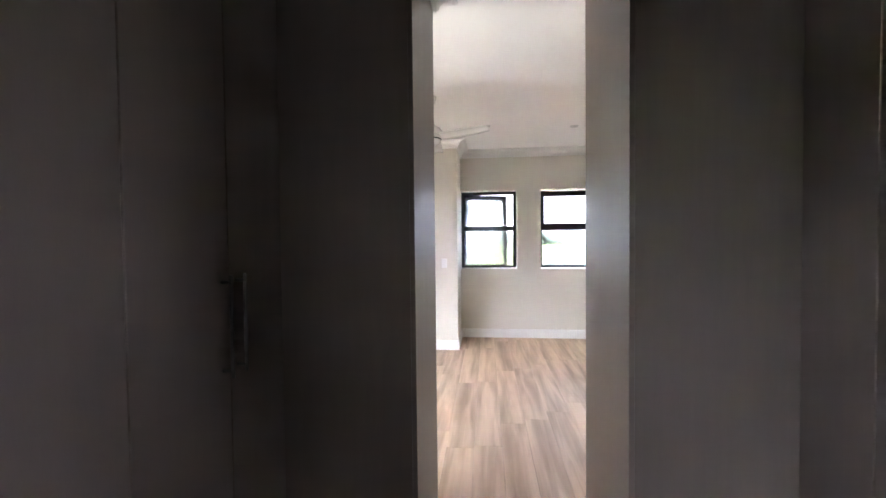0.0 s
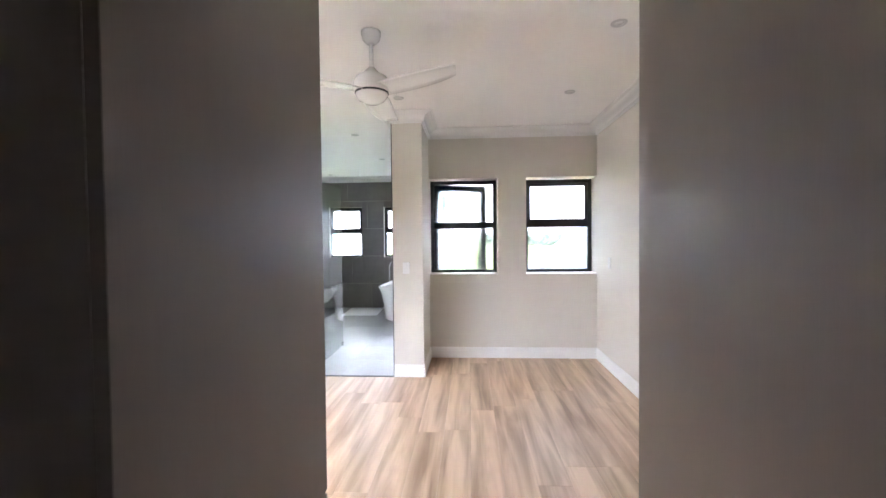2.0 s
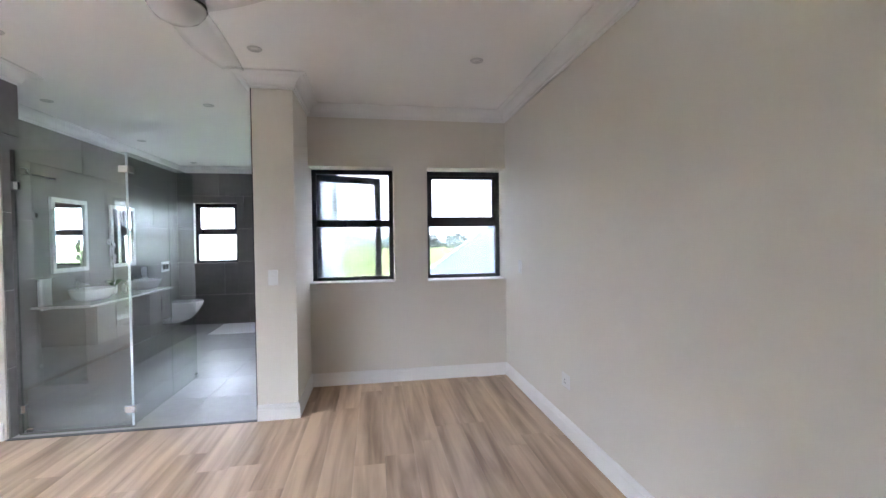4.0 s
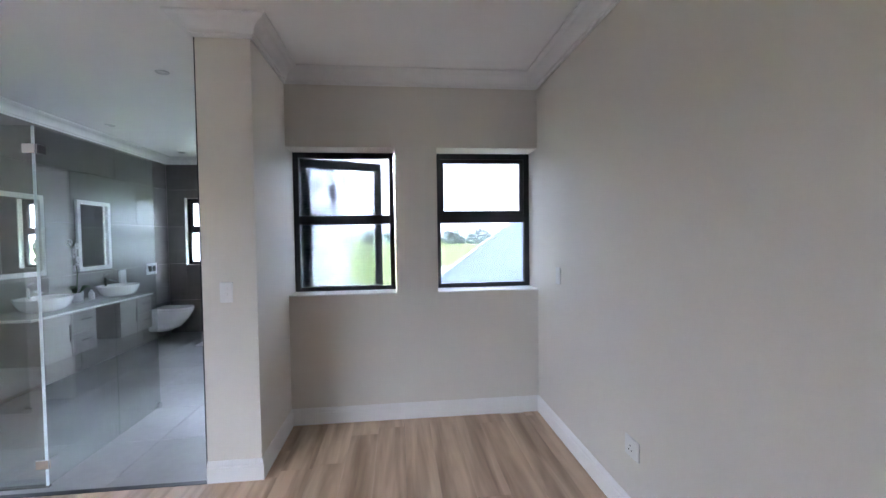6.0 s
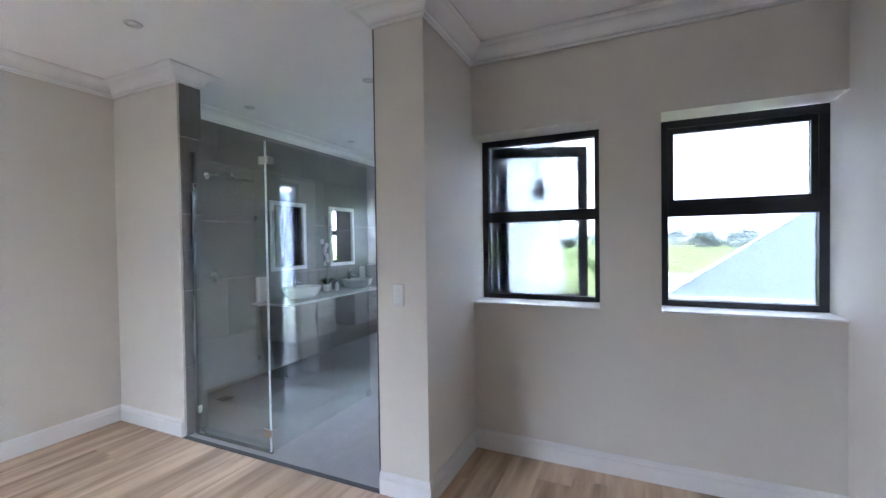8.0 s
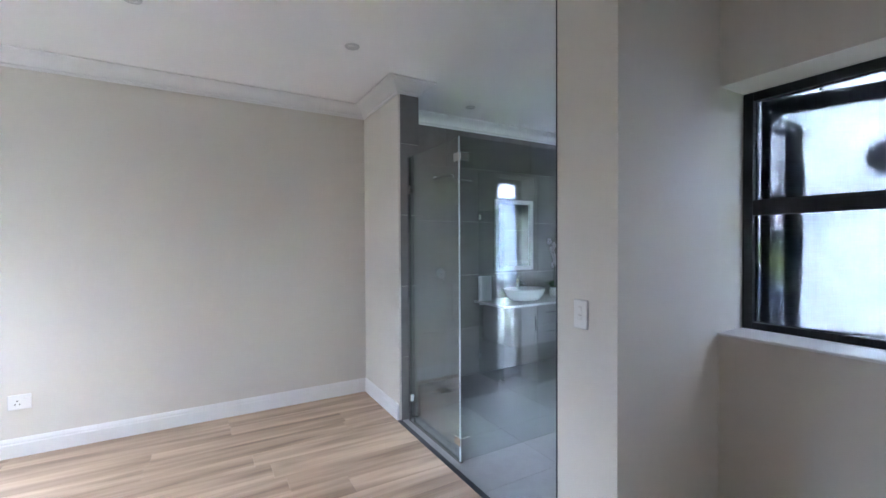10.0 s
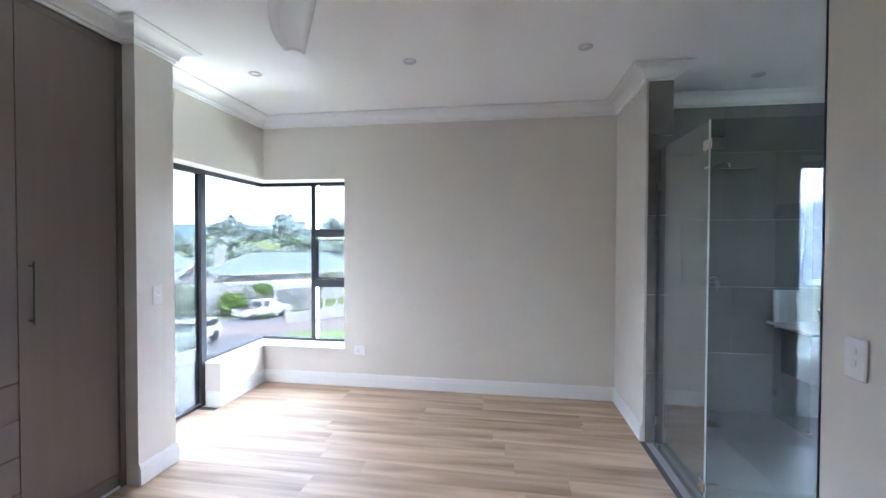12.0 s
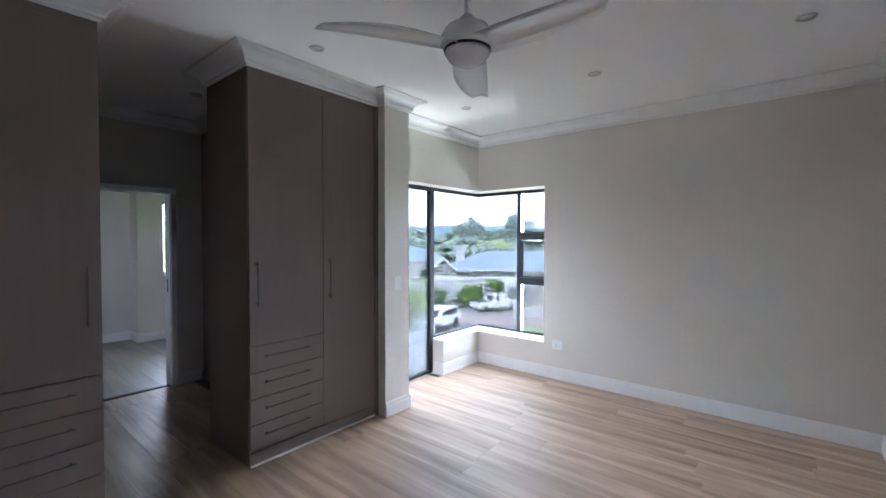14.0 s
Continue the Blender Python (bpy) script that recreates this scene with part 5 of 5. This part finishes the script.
# ---- floor planks and tiles ----
floor_root = tagged(new("floor"), "oak-look laminate plank floor", "floor", kind="structure")
PW, PL = 0.192, 1.285
rnd = random.Random(2)
plank_cells = []
col = 0
x = -3.218
while x < 1.522:
    x1 = min(x + PW, 1.522) - 0.0006
    y = -0.03 - rnd.uniform(0.1, 1.0)
    while y < 6.04:
        ya, yb = y, y + PL - 0.0006
        y += PL
        lo, hi = 0.0, 6.038
        if x1 < -1.52:
            lo, hi = 1.63, 5.33
        elif x < -0.86:
            lo, hi = 1.45 if x < -0.9 else 0, 5.33
        elif x1 < -0.425:
            hi = 5.33
        if x < -1.0:
            lo = max(lo, 1.9 if x < -2.5 else 1.63)
        ya, yb = max(ya, lo), min(yb, hi)
        if x < -0.425 < x1 and yb > 5.33:
            plank_cells.append((-0.4245, x1, max(ya, 5.33), yb))
            yb = 5.3295
        if yb - ya > 0.03:
            plank_cells.append((x, x1, ya, yb))
    x += PW
pieces(floor_root, "plank", OAK, plank_cells, "z", -0.012, 0.012)

back_floor = tagged(new("floor_back_room"), "grey laminate floor of the next room", "floor", kind="structure")
cells = grid_cells(-2.2, 1.525, -2.70, -0.085, PW, PL, 0.0, 0.0006)
pieces(back_floor, "plank", GREYOAK, cells, "z", -0.012, 0.012)
bath_floor = tagged(new("floor_bathroom"), "large grey stone-look floor tiles", "floor", kind="structure")
pieces(bath_floor, "tile", FTILE, grid_cells(-3.11, -0.73, 5.336, YN + 0.01, 0.6, 0.6, 0.0, 0.002), "z", -0.010, 0.010)
tw = tagged(new("wall_tiling"), "large grey stone-look wall tiles", "wall", kind="structure")
pieces(tw, "tile", TILE, grid_cells(5.508, YN, 0.002, 2.60, 1.13, 0.565, 0.4, 0.003, boff=0.06), "x", XW - 0.012, 0.012)
pieces(tw, "tile", TILE, grid_cells(XW, -0.742, 0.002, 2.60, 1.13, 0.565, 0.4, 0.003, [(N1[0], N1[1], 1.05, 2.075), (N2[0], N2[1], 1.05, 2.075)], 0.06), "y", YN, 0.012)
pieces(tw, "tile", TILE, grid_cells(XW, -2.432, 0.002, 2.60, 1.13, 0.565, 0.0, 0.003, boff=0.06), "y", 5.50, 0.010)
pieces(tw, "tile", TILE, grid_cells(5.345, 5.51, 0.002, 2.60, 0.2, 0.565, 0.0, 0.003, boff=0.06), "x", -2.43, 0.010)
pieces(tw, "tile", TILE, grid_cells(5.345, YN - 0.005, 0.002, 2.60, 1.13, 0.565, 0.4, 0.003, [(6.40, 6.90, 0.0, 2.06)], 0.06), "x", -0.742, 0.012)
